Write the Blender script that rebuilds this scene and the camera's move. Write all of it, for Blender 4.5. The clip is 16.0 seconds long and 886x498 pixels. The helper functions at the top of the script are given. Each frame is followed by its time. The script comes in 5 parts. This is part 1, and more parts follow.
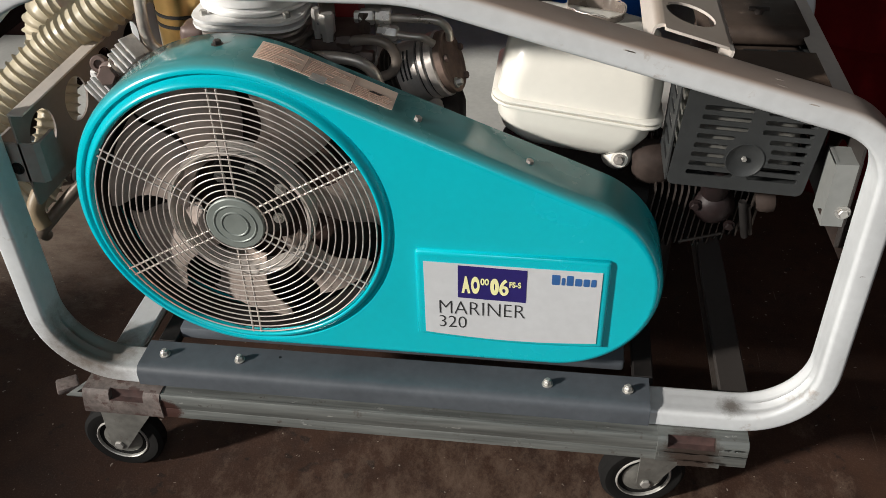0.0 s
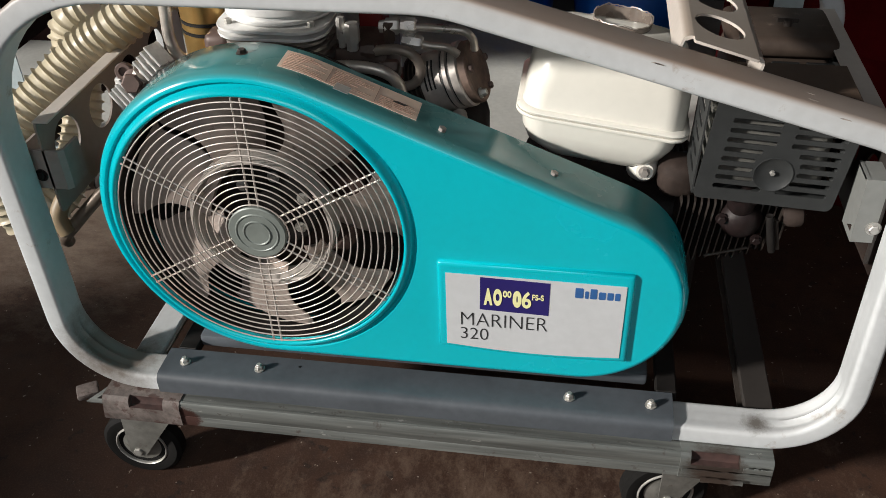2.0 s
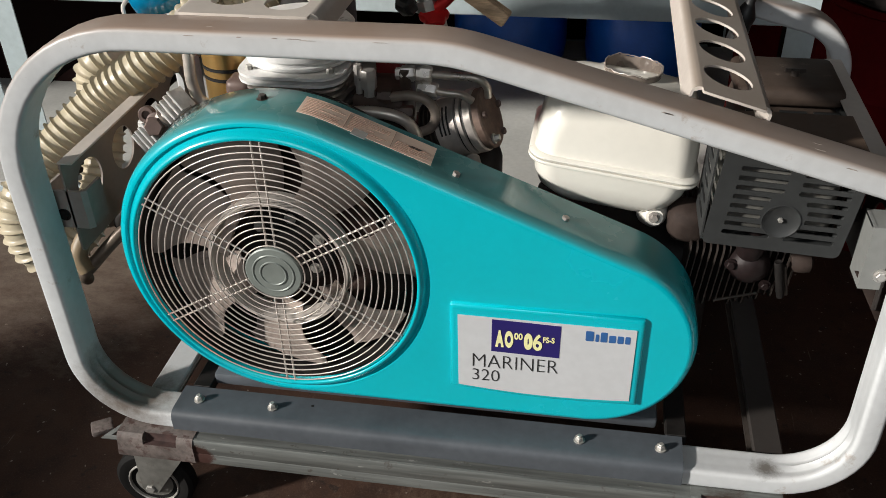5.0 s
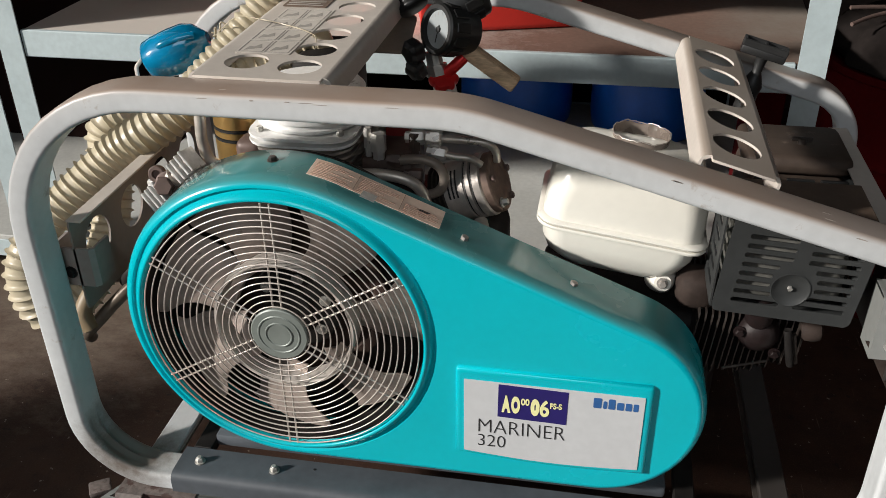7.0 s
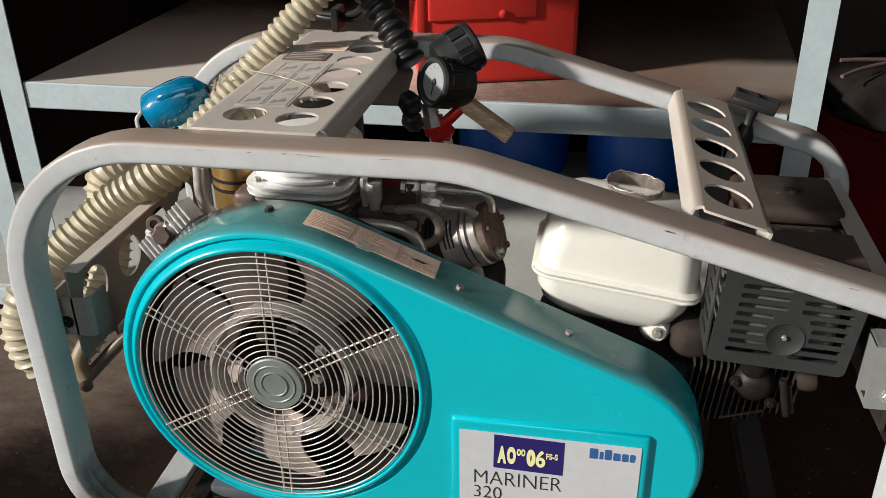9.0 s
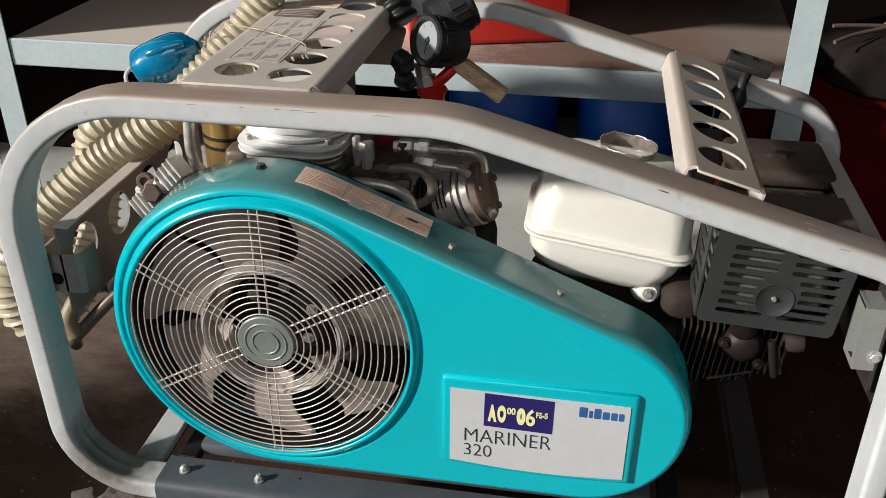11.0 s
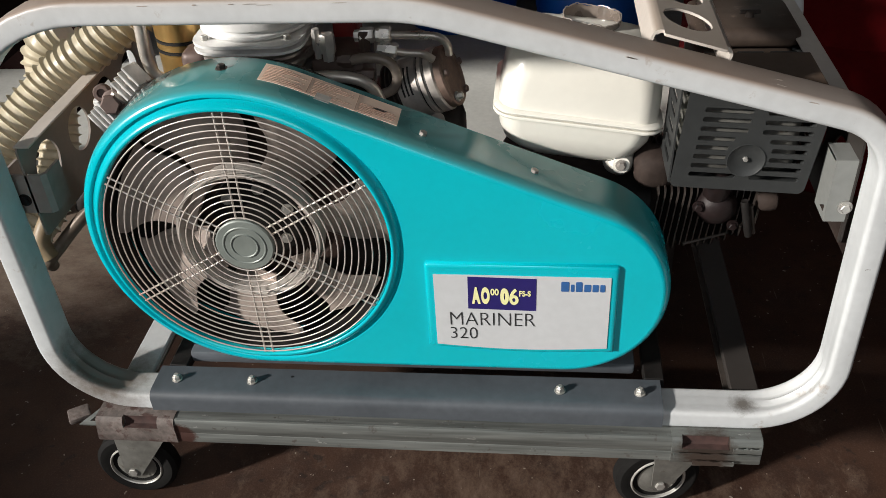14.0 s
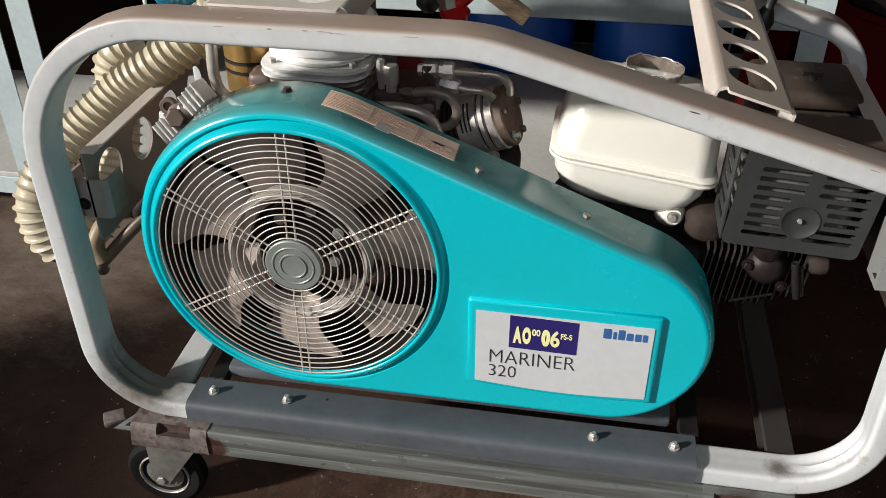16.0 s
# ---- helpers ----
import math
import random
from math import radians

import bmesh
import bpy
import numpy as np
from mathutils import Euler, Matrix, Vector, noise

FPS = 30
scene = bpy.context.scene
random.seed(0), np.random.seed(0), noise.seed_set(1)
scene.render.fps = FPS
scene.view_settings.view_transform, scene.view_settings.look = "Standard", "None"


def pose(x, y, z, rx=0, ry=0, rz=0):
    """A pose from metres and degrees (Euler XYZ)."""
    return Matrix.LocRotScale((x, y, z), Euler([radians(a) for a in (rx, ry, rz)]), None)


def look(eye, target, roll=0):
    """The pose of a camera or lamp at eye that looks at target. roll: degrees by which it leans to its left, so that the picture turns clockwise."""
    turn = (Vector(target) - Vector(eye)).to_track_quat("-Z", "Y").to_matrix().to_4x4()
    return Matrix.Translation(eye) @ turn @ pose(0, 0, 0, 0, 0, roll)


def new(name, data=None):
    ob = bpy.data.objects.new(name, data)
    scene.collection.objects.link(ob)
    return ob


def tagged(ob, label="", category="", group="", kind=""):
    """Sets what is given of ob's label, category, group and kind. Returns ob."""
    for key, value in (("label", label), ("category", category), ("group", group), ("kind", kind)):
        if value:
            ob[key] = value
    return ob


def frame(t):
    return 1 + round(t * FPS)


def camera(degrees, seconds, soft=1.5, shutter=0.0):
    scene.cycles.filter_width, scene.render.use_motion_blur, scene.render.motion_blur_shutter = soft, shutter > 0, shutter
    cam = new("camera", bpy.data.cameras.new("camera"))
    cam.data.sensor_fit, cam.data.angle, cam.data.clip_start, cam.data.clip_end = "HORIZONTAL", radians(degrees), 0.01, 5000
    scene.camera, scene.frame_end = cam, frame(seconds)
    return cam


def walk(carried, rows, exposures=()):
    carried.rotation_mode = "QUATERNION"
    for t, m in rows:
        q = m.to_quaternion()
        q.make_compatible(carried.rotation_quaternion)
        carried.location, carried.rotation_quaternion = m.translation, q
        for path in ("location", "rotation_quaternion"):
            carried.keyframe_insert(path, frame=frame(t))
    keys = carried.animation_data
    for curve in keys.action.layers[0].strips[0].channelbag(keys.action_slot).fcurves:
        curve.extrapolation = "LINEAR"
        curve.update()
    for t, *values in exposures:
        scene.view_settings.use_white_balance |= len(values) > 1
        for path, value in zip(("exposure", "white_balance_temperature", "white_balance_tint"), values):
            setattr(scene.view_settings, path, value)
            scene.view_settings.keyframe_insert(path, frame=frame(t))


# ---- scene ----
cam = camera(52.51, 16.0, soft=0.85)
# seconds, eye x y z, pitch, roll, yaw
PATH = [
    (0, 0.1330, -0.8721, 1.1160, -36.73, -1.57, 8.45),
    (0.5, 0.1327, -0.8704, 1.1160, -36.41, -1.57, 9.29),
    (1, 0.1293, -0.8675, 1.1177, -36.24, -1.53, 9.54),
    (1.5, 0.1280, -0.8674, 1.1135, -36.19, -1.58, 9.75),
    (2, 0.1255, -0.8624, 1.1161, -36.30, -1.74, 9.83),
    (2.5, 0.1276, -0.8665, 1.1150, -35.89, -1.93, 10.23),
    (3, 0.1321, -0.8708, 1.1175, -35.54, -2.10, 10.21),
    (3.5, 0.1360, -0.8803, 1.1205, -34.52, -2.16, 10.33),
    (5.8, 0.1196, -0.8752, 1.1328, -33.01, -1.10, 10.71),
    (6, 0.1194, -0.8756, 1.1321, -32.51, -1.03, 10.75),
    (6.5, 0.1170, -0.8727, 1.1341, -31.57, -0.87, 10.62),
    (7, 0.1167, -0.8702, 1.1357, -30.17, -0.79, 10.60),
    (7.5, 0.1165, -0.8700, 1.1342, -29.46, -0.77, 10.33),
    (8, 0.1197, -0.8700, 1.1378, -28.38, -0.63, 10.12),
    (8.5, 0.1211, -0.8721, 1.1392, -27.54, -0.70, 10.30),
    (8.7, 0.1225, -0.8729, 1.1404, -27.08, -0.76, 10.50),
    (10.8, 0.1159, -0.8822, 1.1310, -28.58, -0.04, 9.67),
    (11, 0.1159, -0.8795, 1.1298, -29.12, 0.19, 9.54),
    (11.5, 0.1130, -0.8758, 1.1262, -31.73, 0.41, 9.22),
    (12, 0.1148, -0.8759, 1.1215, -32.89, 0.06, 8.76),
    (12.5, 0.1101, -0.8800, 1.1204, -35.01, -1.18, 8.27),
    (13, 0.1129, -0.8807, 1.1169, -37.08, -2.64, 7.23),
    (13.5, 0.1131, -0.8847, 1.1192, -36.67, -3.42, 7.13),
    (14, 0.1099, -0.8856, 1.1197, -35.76, -3.58, 7.53),
    (14.5, 0.1037, -0.8894, 1.1224, -34.59, -2.15, 8.53),
    (15, 0.0994, -0.8907, 1.1243, -34.34, -1.89, 8.87),
    (15.5, 0.0973, -0.8957, 1.1246, -33.47, -0.78, 9.28),
    (16, 0.0933, -0.8923, 1.1262, -33.59, -0.24, 10.01),
]


def eye_pose(x, y, z, pitch, roll, yaw):
    return Matrix.Translation((x, y, z)) @ pose(0, 0, 0, 90 + pitch, 0, yaw) @ pose(0, 0, 0, 0, 0, roll)


walk(cam, [(t, eye_pose(*p)) for t, *p in PATH], [(0.0, -0.08), (3.6, -0.06), (8.6, -0.05), (11.0, -0.01), (14.0, 0.03), (16.0, 0.05)])

# ---- world and light ----
FLOOR = -0.012
world = bpy.data.worlds.new("world")
scene.world = world
world.use_nodes = True
wn = world.node_tree
sky = wn.nodes.new("ShaderNodeTexSky")
sky.sky_type, sky.sun_disc = "NISHITA", False
sky.sun_elevation, sky.sun_rotation = radians(22.2), radians(238.5)
wn.links.new(sky.outputs[0], wn.nodes["Background"].inputs[0])
wn.nodes["Background"].inputs[1].default_value = 0.05


def area(name, eye, target, sx, sy, watts, col):
    d = bpy.data.lights.new(name, "AREA")
    d.shape, d.size, d.size_y, d.energy, d.color = "RECTANGLE", sx, sy, watts, col
    o = new(name, d)
    o.matrix_world = look(eye, target)
    return o


# low sun through the unseen west opening, and an added south fill lamp
sun = bpy.data.lights.new("low_sun", "SUN")
sun.energy, sun.angle, sun.color = 5.3, radians(4.0), (1.0, 0.958, 0.905)
SUN_FROM = Vector((-math.cos(radians(31.5)) * math.cos(radians(22.2)), -math.sin(radians(31.5)) * math.cos(radians(22.2)), math.sin(radians(22.2))))
new("low_sun", sun).matrix_world = look(SUN_FROM * 12, (0, 0, 0))
area("south_fill", (0.1, -3.10, 2.75), (-0.1, 0.0, 0.35), 2.2, 1.7, 24, (0.95, 0.978, 1.0))


# ---- materials ----
def mat(name, col, rough=0.5, metal=0.0, var=0.12, scale=6.0, fine=0.06, fscale=90.0, bump=0.15, dirt=None, dirt_at=0.62, coat=0.0, rvar=0.1, stretch=(1, 1, 1), specks=None, spec=0.5, dust_shade=None, dust_shade_at=(0.80, 0.97), dust_shade_grain=(0.6, 1.0), dust_shade_z=None, crough=0.12):
    m = bpy.data.materials.new(name)
    m.use_nodes = True
    t = m.node_tree
    n, lk = t.nodes, t.links.new
    b = n["Principled BSDF"]
    tc = n.new("ShaderNodeTexCoord")
    mp = n.new("ShaderNodeMapping")
    mp.inputs["Scale"].default_value = stretch
    lk(tc.outputs["Object"], mp.inputs[0])
    big, small = n.new("ShaderNodeTexNoise"), n.new("ShaderNodeTexNoise")
    big.inputs["Scale"].default_value, big.inputs["Detail"].default_value = scale, 6
    small.inputs["Scale"].default_value, small.inputs["Detail"].default_value = fscale, 4
    lk(mp.outputs[0], big.inputs[0]), lk(mp.outputs[0], small.inputs[0])

    def ramp(src, lo, hi, a, c):
        r = n.new("ShaderNodeMapRange")
        r.inputs[1].default_value, r.inputs[2].default_value, r.inputs[3].default_value, r.inputs[4].default_value = lo, hi, a, c
        lk(src, r.inputs[0])
        return r.outputs[0]

    def mul(a, c):
        k = n.new("ShaderNodeMath")
        k.operation = "MULTIPLY"
        lk(a, k.inputs[0]), lk(c, k.inputs[1])
        return k.outputs[0]

    k = mul(ramp(big.outputs[0], 0.3, 0.7, 1 - var, 1 + var), ramp(small.outputs[0], 0.3, 0.7, 1 - fine, 1 + fine))
    sc = n.new("ShaderNodeVectorMath")
    sc.operation = "SCALE"
    sc.inputs[0].default_value = col
    lk(k, sc.inputs["Scale"])
    out = sc.outputs[0]
    if dirt:
        dn = n.new("ShaderNodeTexNoise")
        dn.inputs["Scale"].default_value, dn.inputs["Detail"].default_value, dn.inputs["Roughness"].default_value = scale * 2.3, 9, 0.65
        lk(tc.outputs["Object"], dn.inputs[0])
        mx = n.new("ShaderNodeMix")
        mx.data_type = "RGBA"
        lk(ramp(dn.outputs[0], dirt_at, dirt_at + 0.09, 0, 1), mx.inputs[0])
        lk(out, mx.inputs[6])
        mx.inputs[7].default_value = (*dirt, 1)
        out = mx.outputs[2]
    if specks:
        sn = n.new("ShaderNodeTexNoise")
        sm = n.new("ShaderNodeMapping")
        sm.inputs["Scale"].default_value = (0.35, 1, 1)
        lk(tc.outputs["Object"], sm.inputs[0])
        sn.inputs["Scale"].default_value, sn.inputs["Detail"].default_value, sn.inputs["Roughness"].default_value = 75, 5, 0.7
        lk(sm.outputs[0], sn.inputs[0])
        m2 = n.new("ShaderNodeMix")
        m2.data_type = "RGBA"
        lk(ramp(sn.outputs[0], specks[3], specks[3] + 0.03, 0, 0.85), m2.inputs[0])
        lk(out, m2.inputs[6])
        m2.inputs[7].default_value = (*specks[:3], 1)
        out = m2.outputs[2]
    if dust_shade:
        # settled dust and painted-in shade on faces that lie flat
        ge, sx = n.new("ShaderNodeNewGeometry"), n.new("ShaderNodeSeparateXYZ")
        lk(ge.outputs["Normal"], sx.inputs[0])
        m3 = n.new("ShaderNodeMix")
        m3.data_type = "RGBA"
        cover = mul(ramp(sx.outputs[2], *dust_shade_at, 0, 1), ramp(big.outputs[0], 0.3, 0.7, *dust_shade_grain))
        if dust_shade_z:
            # browner towards the top: dust, and the warmer upper light in the colour
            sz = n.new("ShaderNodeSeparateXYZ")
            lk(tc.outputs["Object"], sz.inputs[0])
            cover = mul(cover, ramp(sz.outputs[2], *dust_shade_z, 0.12, 1))
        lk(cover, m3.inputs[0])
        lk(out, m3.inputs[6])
        m3.inputs[7].default_value = (*dust_shade, 1)
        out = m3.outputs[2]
    lk(out, b.inputs["Base Color"])
    lk(ramp(big.outputs[0], 0.3, 0.7, max(rough - rvar, 0.02), min(rough + rvar, 1)), b.inputs["Roughness"])
    b.inputs["Metallic"].default_value = metal
    b.inputs["Specular IOR Level"].default_value = spec
    b.inputs["Coat Weight"].default_value = coat
    b.inputs["Coat Roughness"].default_value = crough
    if bump:
        bp = n.new("ShaderNodeBump")
        bp.inputs["Strength"].default_value, bp.inputs["Distance"].default_value = bump, 0.0012
        lk(small.outputs[0], bp.inputs["Height"])
        lk(bp.outputs[0], b.inputs["Normal"])
    return m


TEAL = mat("teal_paint", (0.0, 0.475, 0.56), 0.24, var=0.05, scale=4, fine=0.02, bump=0.02, coat=0.5, crough=0.07)
# Upward faces are mixed towards a dull grey-green.
DUSTY = mat("dusty_teal_paint", (0.0, 0.475, 0.56), 0.26, var=0.05, scale=9, fine=0.03, bump=0.04, coat=0.35, dust_shade=(0.080, 0.205, 0.195), dust_shade_at=(0.42, 0.86), dust_shade_grain=(0.75, 1.0))
# Browned upward faces: dust plus the weaker light on top, in the colour.
WHITE = mat("frame_paint", (0.568, 0.585, 0.590), 0.40, var=0.07, scale=9, fine=0.04, bump=0.06, dirt=(0.36, 0.31, 0.27), dirt_at=0.63, specks=(0.12, 0.10, 0.09, 0.705), dust_shade=(0.305, 0.224, 0.174), dust_shade_at=(-0.05, 0.85), dust_shade_grain=(0.8, 1.0), dust_shade_z=(0.40, 0.72))
GREYP = mat("grey_powder_coat", (0.074, 0.083, 0.094), 0.45, var=0.12, scale=10, fine=0.08, bump=0.12, specks=(0.26, 0.26, 0.26, 0.725))
PLATE = mat("sheet_paint", (0.56, 0.505, 0.45), 0.45, var=0.06, fine=0.04, bump=0.06)
# Shaded copy of the sheet paint, for the dimmer right-hand cross plate.
SHADEPL = mat("shaded_sheet_paint", (0.56, 0.505, 0.45), 0.5, var=0.06, fine=0.04, bump=0.06, dust_shade=(0.36, 0.295, 0.240), dust_shade_at=(0.55, 0.92), dust_shade_grain=(0.8, 1.0))
ENDP = mat("end_plate_paint", (0.25, 0.212, 0.186), 0.5, var=0.1, fine=0.05)
GALV = mat("galvanised_steel", (0.162, 0.170, 0.160), 0.5, 0.45, var=0.3, scale=22, fine=0.30, fscale=160, bump=0.5, dirt=(0.10, 0.085, 0.075), dirt_at=0.60, stretch=(0.05, 1, 1), specks=(0.36, 0.36, 0.34, 0.66))
FORKM = mat("dull_zinc", (0.22, 0.215, 0.195), 0.45, 0.5, var=0.2, scale=20, fine=0.15, bump=0.3, dirt=(0.14, 0.11, 0.09), dirt_at=0.6)
REDRUST = mat("red_rust", (0.052, 0.026, 0.022), 0.85, var=0.3, scale=30, fine=0.3, bump=0.8)
RUST = mat("rusty_paint", (0.150, 0.124, 0.112), 0.7, 0.1, var=0.35, scale=22, fine=0.25, fscale=140, bump=0.7, dirt=(0.080, 0.046, 0.039), dirt_at=0.53, specks=(0.30, 0.28, 0.26, 0.70))
STEEL = mat("bright_steel", (0.62, 0.60, 0.57), 0.28, 0.95, var=0.08, fine=0.05)
WIRE = mat("grille_wire", (0.66, 0.60, 0.545), 0.35, 0.4, var=0.08, fine=0.05)
ALU = mat("cast_aluminium", (0.52, 0.475, 0.43), 0.45, 0.7, var=0.18, scale=18, fine=0.12, bump=0.3)
BLADE = mat("fan_blade_metal", (0.365, 0.300, 0.262), 0.48, 0.3, spec=0.4, var=0.3, scale=14, fine=0.08, bump=0.15, dirt=(0.16, 0.12, 0.1), dirt_at=0.6)
HUBM = mat("grey_green_disc_paint", (0.22, 0.245, 0.225), 0.45, 0.2, var=0.1, scale=20, fine=0.06, bump=0.1)
# Shade put into the colour of the right-hand crossbar and end plate.
BARD = mat("shaded_bar_paint", (0.034, 0.029, 0.026), 0.55, var=0.15, scale=10)
DARK = mat("dark_iron", (0.014, 0.012, 0.011), 0.65, 0.2, spec=0.3, var=0.3, scale=20, fine=0.2, bump=0.4)
IRON = mat("oily_iron", (0.045, 0.036, 0.031), 0.5, 0.2, spec=0.35, var=0.3, scale=25, fine=0.2, bump=0.4)
TYRE = mat("tyre_rubber", (0.008, 0.0075, 0.007), 0.8, var=0.2, fine=0.15, bump=0.2, spec=0.2)
ZINC = mat("zinc_bolt", (0.50, 0.485, 0.45), 0.45, 0.6, var=0.15, scale=60, fine=0.15, bump=0.2)
BLACK = mat("black_rubber", (0.012, 0.012, 0.012), 0.45, var=0.2, fine=0.15, bump=0.25)
HEADW = mat("silver_paint", (0.84, 0.83, 0.81), 0.42, 0.0, var=0.1, scale=20, fine=0.06, bump=0.2, dirt=(0.22, 0.18, 0.15), dirt_at=0.64)
BRASS = mat("gold_anodised", (0.62, 0.40, 0.15), 0.28, 0.85, var=0.1, fine=0.05, bump=0.05)
PIPE = mat("pipe_steel", (0.62, 0.56, 0.50), 0.36, 0.6, var=0.15, scale=20, fine=0.08)
TANKM = mat("cream_tank_paint", (0.86, 0.83, 0.745), 0.32, var=0.03, scale=5, fine=0.015, bump=0.03, coat=0.3)
SHIELD = mat("muffler_guard_paint", (0.037, 0.039, 0.039), 0.5, 0.0, spec=0.3, var=0.12, fine=0.08, bump=0.15)
FACEM = mat("brown_oxide_face", (0.17, 0.115, 0.090), 0.6, 0.2, var=0.35, scale=30, fine=0.25, bump=0.5)
SLEEVE = mat("oily_sleeve_steel", (0.44, 0.40, 0.365), 0.4, 0.35, var=0.3, scale=25, fine=0.15, bump=0.25)
FINDARK = mat("sooty_fin_iron", (0.065, 0.053, 0.046), 0.45, 0.5, spec=0.35, var=0.3, scale=25, fine=0.2, bump=0.4)
SHELL = mat("air_cleaner_plastic", (0.058, 0.042, 0.033), 0.6, spec=0.2, var=0.2, scale=10, fine=0.1, dirt=(0.13, 0.1, 0.08), dirt_at=0.62)
REDBLK = mat("oily_red_paint", (0.17, 0.012, 0.010), 0.5, var=0.25, scale=30, fine=0.1)
# Shaded copy of the rail steel, for the dim rear and right rails.
RAILD = mat("shaded_brown_rail", (0.078, 0.064, 0.055), 0.55, 0.2, var=0.25, scale=20, fine=0.15, bump=0.3)
# Lighter than the air cleaner: warm light on the guard top put in.
LIDM = mat("warm_lit_lid", (0.098, 0.067, 0.049), 0.65, spec=0.25, var=0.2, scale=10, fine=0.1)
DOME = mat("reddish_brown_casting", (0.014, 0.0080, 0.0078), 0.5, 0.1, spec=0.35, var=0.3, scale=25, fine=0.2, bump=0.5)
COWLM = mat("dull_brown_cowl", (0.034, 0.024, 0.020), 0.7, 0.0, spec=0.2, var=0.35, scale=22, fine=0.2, bump=0.4)
NECK = mat("brown_neck_plastic", (0.19, 0.155, 0.130), 0.3, 0.1, var=0.3, scale=40, fine=0.1, bump=0.1, coat=0.3)
BROWNM = mat("heat_brown_metal", (0.058, 0.037, 0.030), 0.65, 0.1, spec=0.2, var=0.25, scale=25, fine=0.2, bump=0.4)
HOSE = mat("cream_hose_plastic", (0.49, 0.43, 0.312), 0.34, var=0.12, scale=9, fine=0.05, bump=0.05)
CUFFD = mat("brown_cuff", (0.24, 0.18, 0.11), 0.45, var=0.2, bump=0.1)
BRKT = mat("bracket_grey_paint", (0.29, 0.255, 0.232), 0.65, var=0.12, fine=0.06)
LABEL = mat("label_paper", (0.90, 0.70, 0.565), 0.5, var=0.06, fine=0.05, bump=0.02)
TAN = mat("brown_label_film", (0.17, 0.115, 0.085), 0.45, var=0.15, scale=20, fine=0.1, bump=0.03)
SCUFF = mat("dark_scuff", (0.33, 0.29, 0.255), 0.6, var=0.4, scale=60, bump=0)
PALE = mat("pale_film", (0.565, 0.578, 0.588), 0.35, var=0.03, fine=0.03, bump=0.0)
FILM = mat("faded_label_film", (0.60, 0.55, 0.495), 0.45, var=0.05, fine=0.04, bump=0.0)
DULL = mat("faded_grey_ink", (0.36, 0.335, 0.30), 0.6, bump=0)
INK = mat("black_ink", (0.02, 0.02, 0.02), 0.5, bump=0)
FAINT = mat("brown_ink", (0.48, 0.30, 0.22), 0.6, bump=0)
NAVY = mat("navy_film", (0.022, 0.016, 0.13), 0.35, var=0.04, bump=0)
YELLOW = mat("pale_yellow_ink", (0.85, 0.83, 0.42), 0.5, var=0.03, bump=0)
LOGO = mat("blue_ink", (0.03, 0.11, 0.30), 0.45, bump=0)
FITM = mat("nickel_fitting", (0.66, 0.63, 0.59), 0.33, 0.55, var=0.12, scale=40, fine=0.08, bump=0.1)
LOOPM = mat("brown_grey_pipe", (0.27, 0.225, 0.19), 0.42, 0.35, var=0.15, scale=20, fine=0.08)
BLOCKM = mat("oily_brown_block", (0.085, 0.058, 0.047), 0.5, 0.1, var=0.3, scale=30, fine=0.2, bump=0.3)
CLEAR = mat("tape", (0.72, 0.76, 0.74), 0.12, var=0.05, bump=0.05)
CLEAR.node_tree.nodes["Principled BSDF"].inputs["Alpha"].default_value = 0.4
RACK = mat("pale_blue_rack_paint", (0.47, 0.55, 0.565), 0.5, var=0.08, scale=7, fine=0.05, dirt=(0.3, 0.3, 0.28), dirt_at=0.7)
# Brown as in the shaded middle; pale light patches are painted on below.
BOARD = mat("dusty_lit_board", (0.190, 0.118, 0.089), 0.7, var=0.15, scale=4, fine=0.1, bump=0.3)
SHEET = mat("pale_grey_sheet", (0.50, 0.50, 0.47), 0.6, var=0.12, scale=4, fine=0.06, bump=0.15, dirt=(0.3, 0.28, 0.25), dirt_at=0.66)
# Near-black, for sheets that stand where only deep shade is seen.
VOID = mat("deep_shade_sheet", (0.011, 0.0042, 0.0036), 0.9, var=0.3, scale=3, spec=0.1)
BLUEP = mat("blue_plastic", (0.004, 0.112, 0.57), 0.38, var=0.12, fine=0.05, bump=0.05)
REDP = mat("red_plastic", (0.62, 0.035, 0.025), 0.38, var=0.08, fine=0.03, bump=0.05)
DRED = mat("dark_red_steel", (0.070, 0.0016, 0.0024), 0.8, spec=0.08, var=0.2, fine=0.1)
CYAN = mat("blue_bottle_plastic", (0.002, 0.185, 0.36), 0.16, var=0.35, scale=26, fine=0.12, fscale=34, bump=0.5, coat=0.7, crough=0.05)
WOOD = mat("weathered_wood", (0.546, 0.390, 0.247), 0.65, var=0.25, scale=20, fine=0.2, bump=0.4, stretch=(1, 6, 6))
REDA = mat("red_anodised", (0.608, 0.027, 0.027), 0.3, 0.5, var=0.1, fine=0.05)


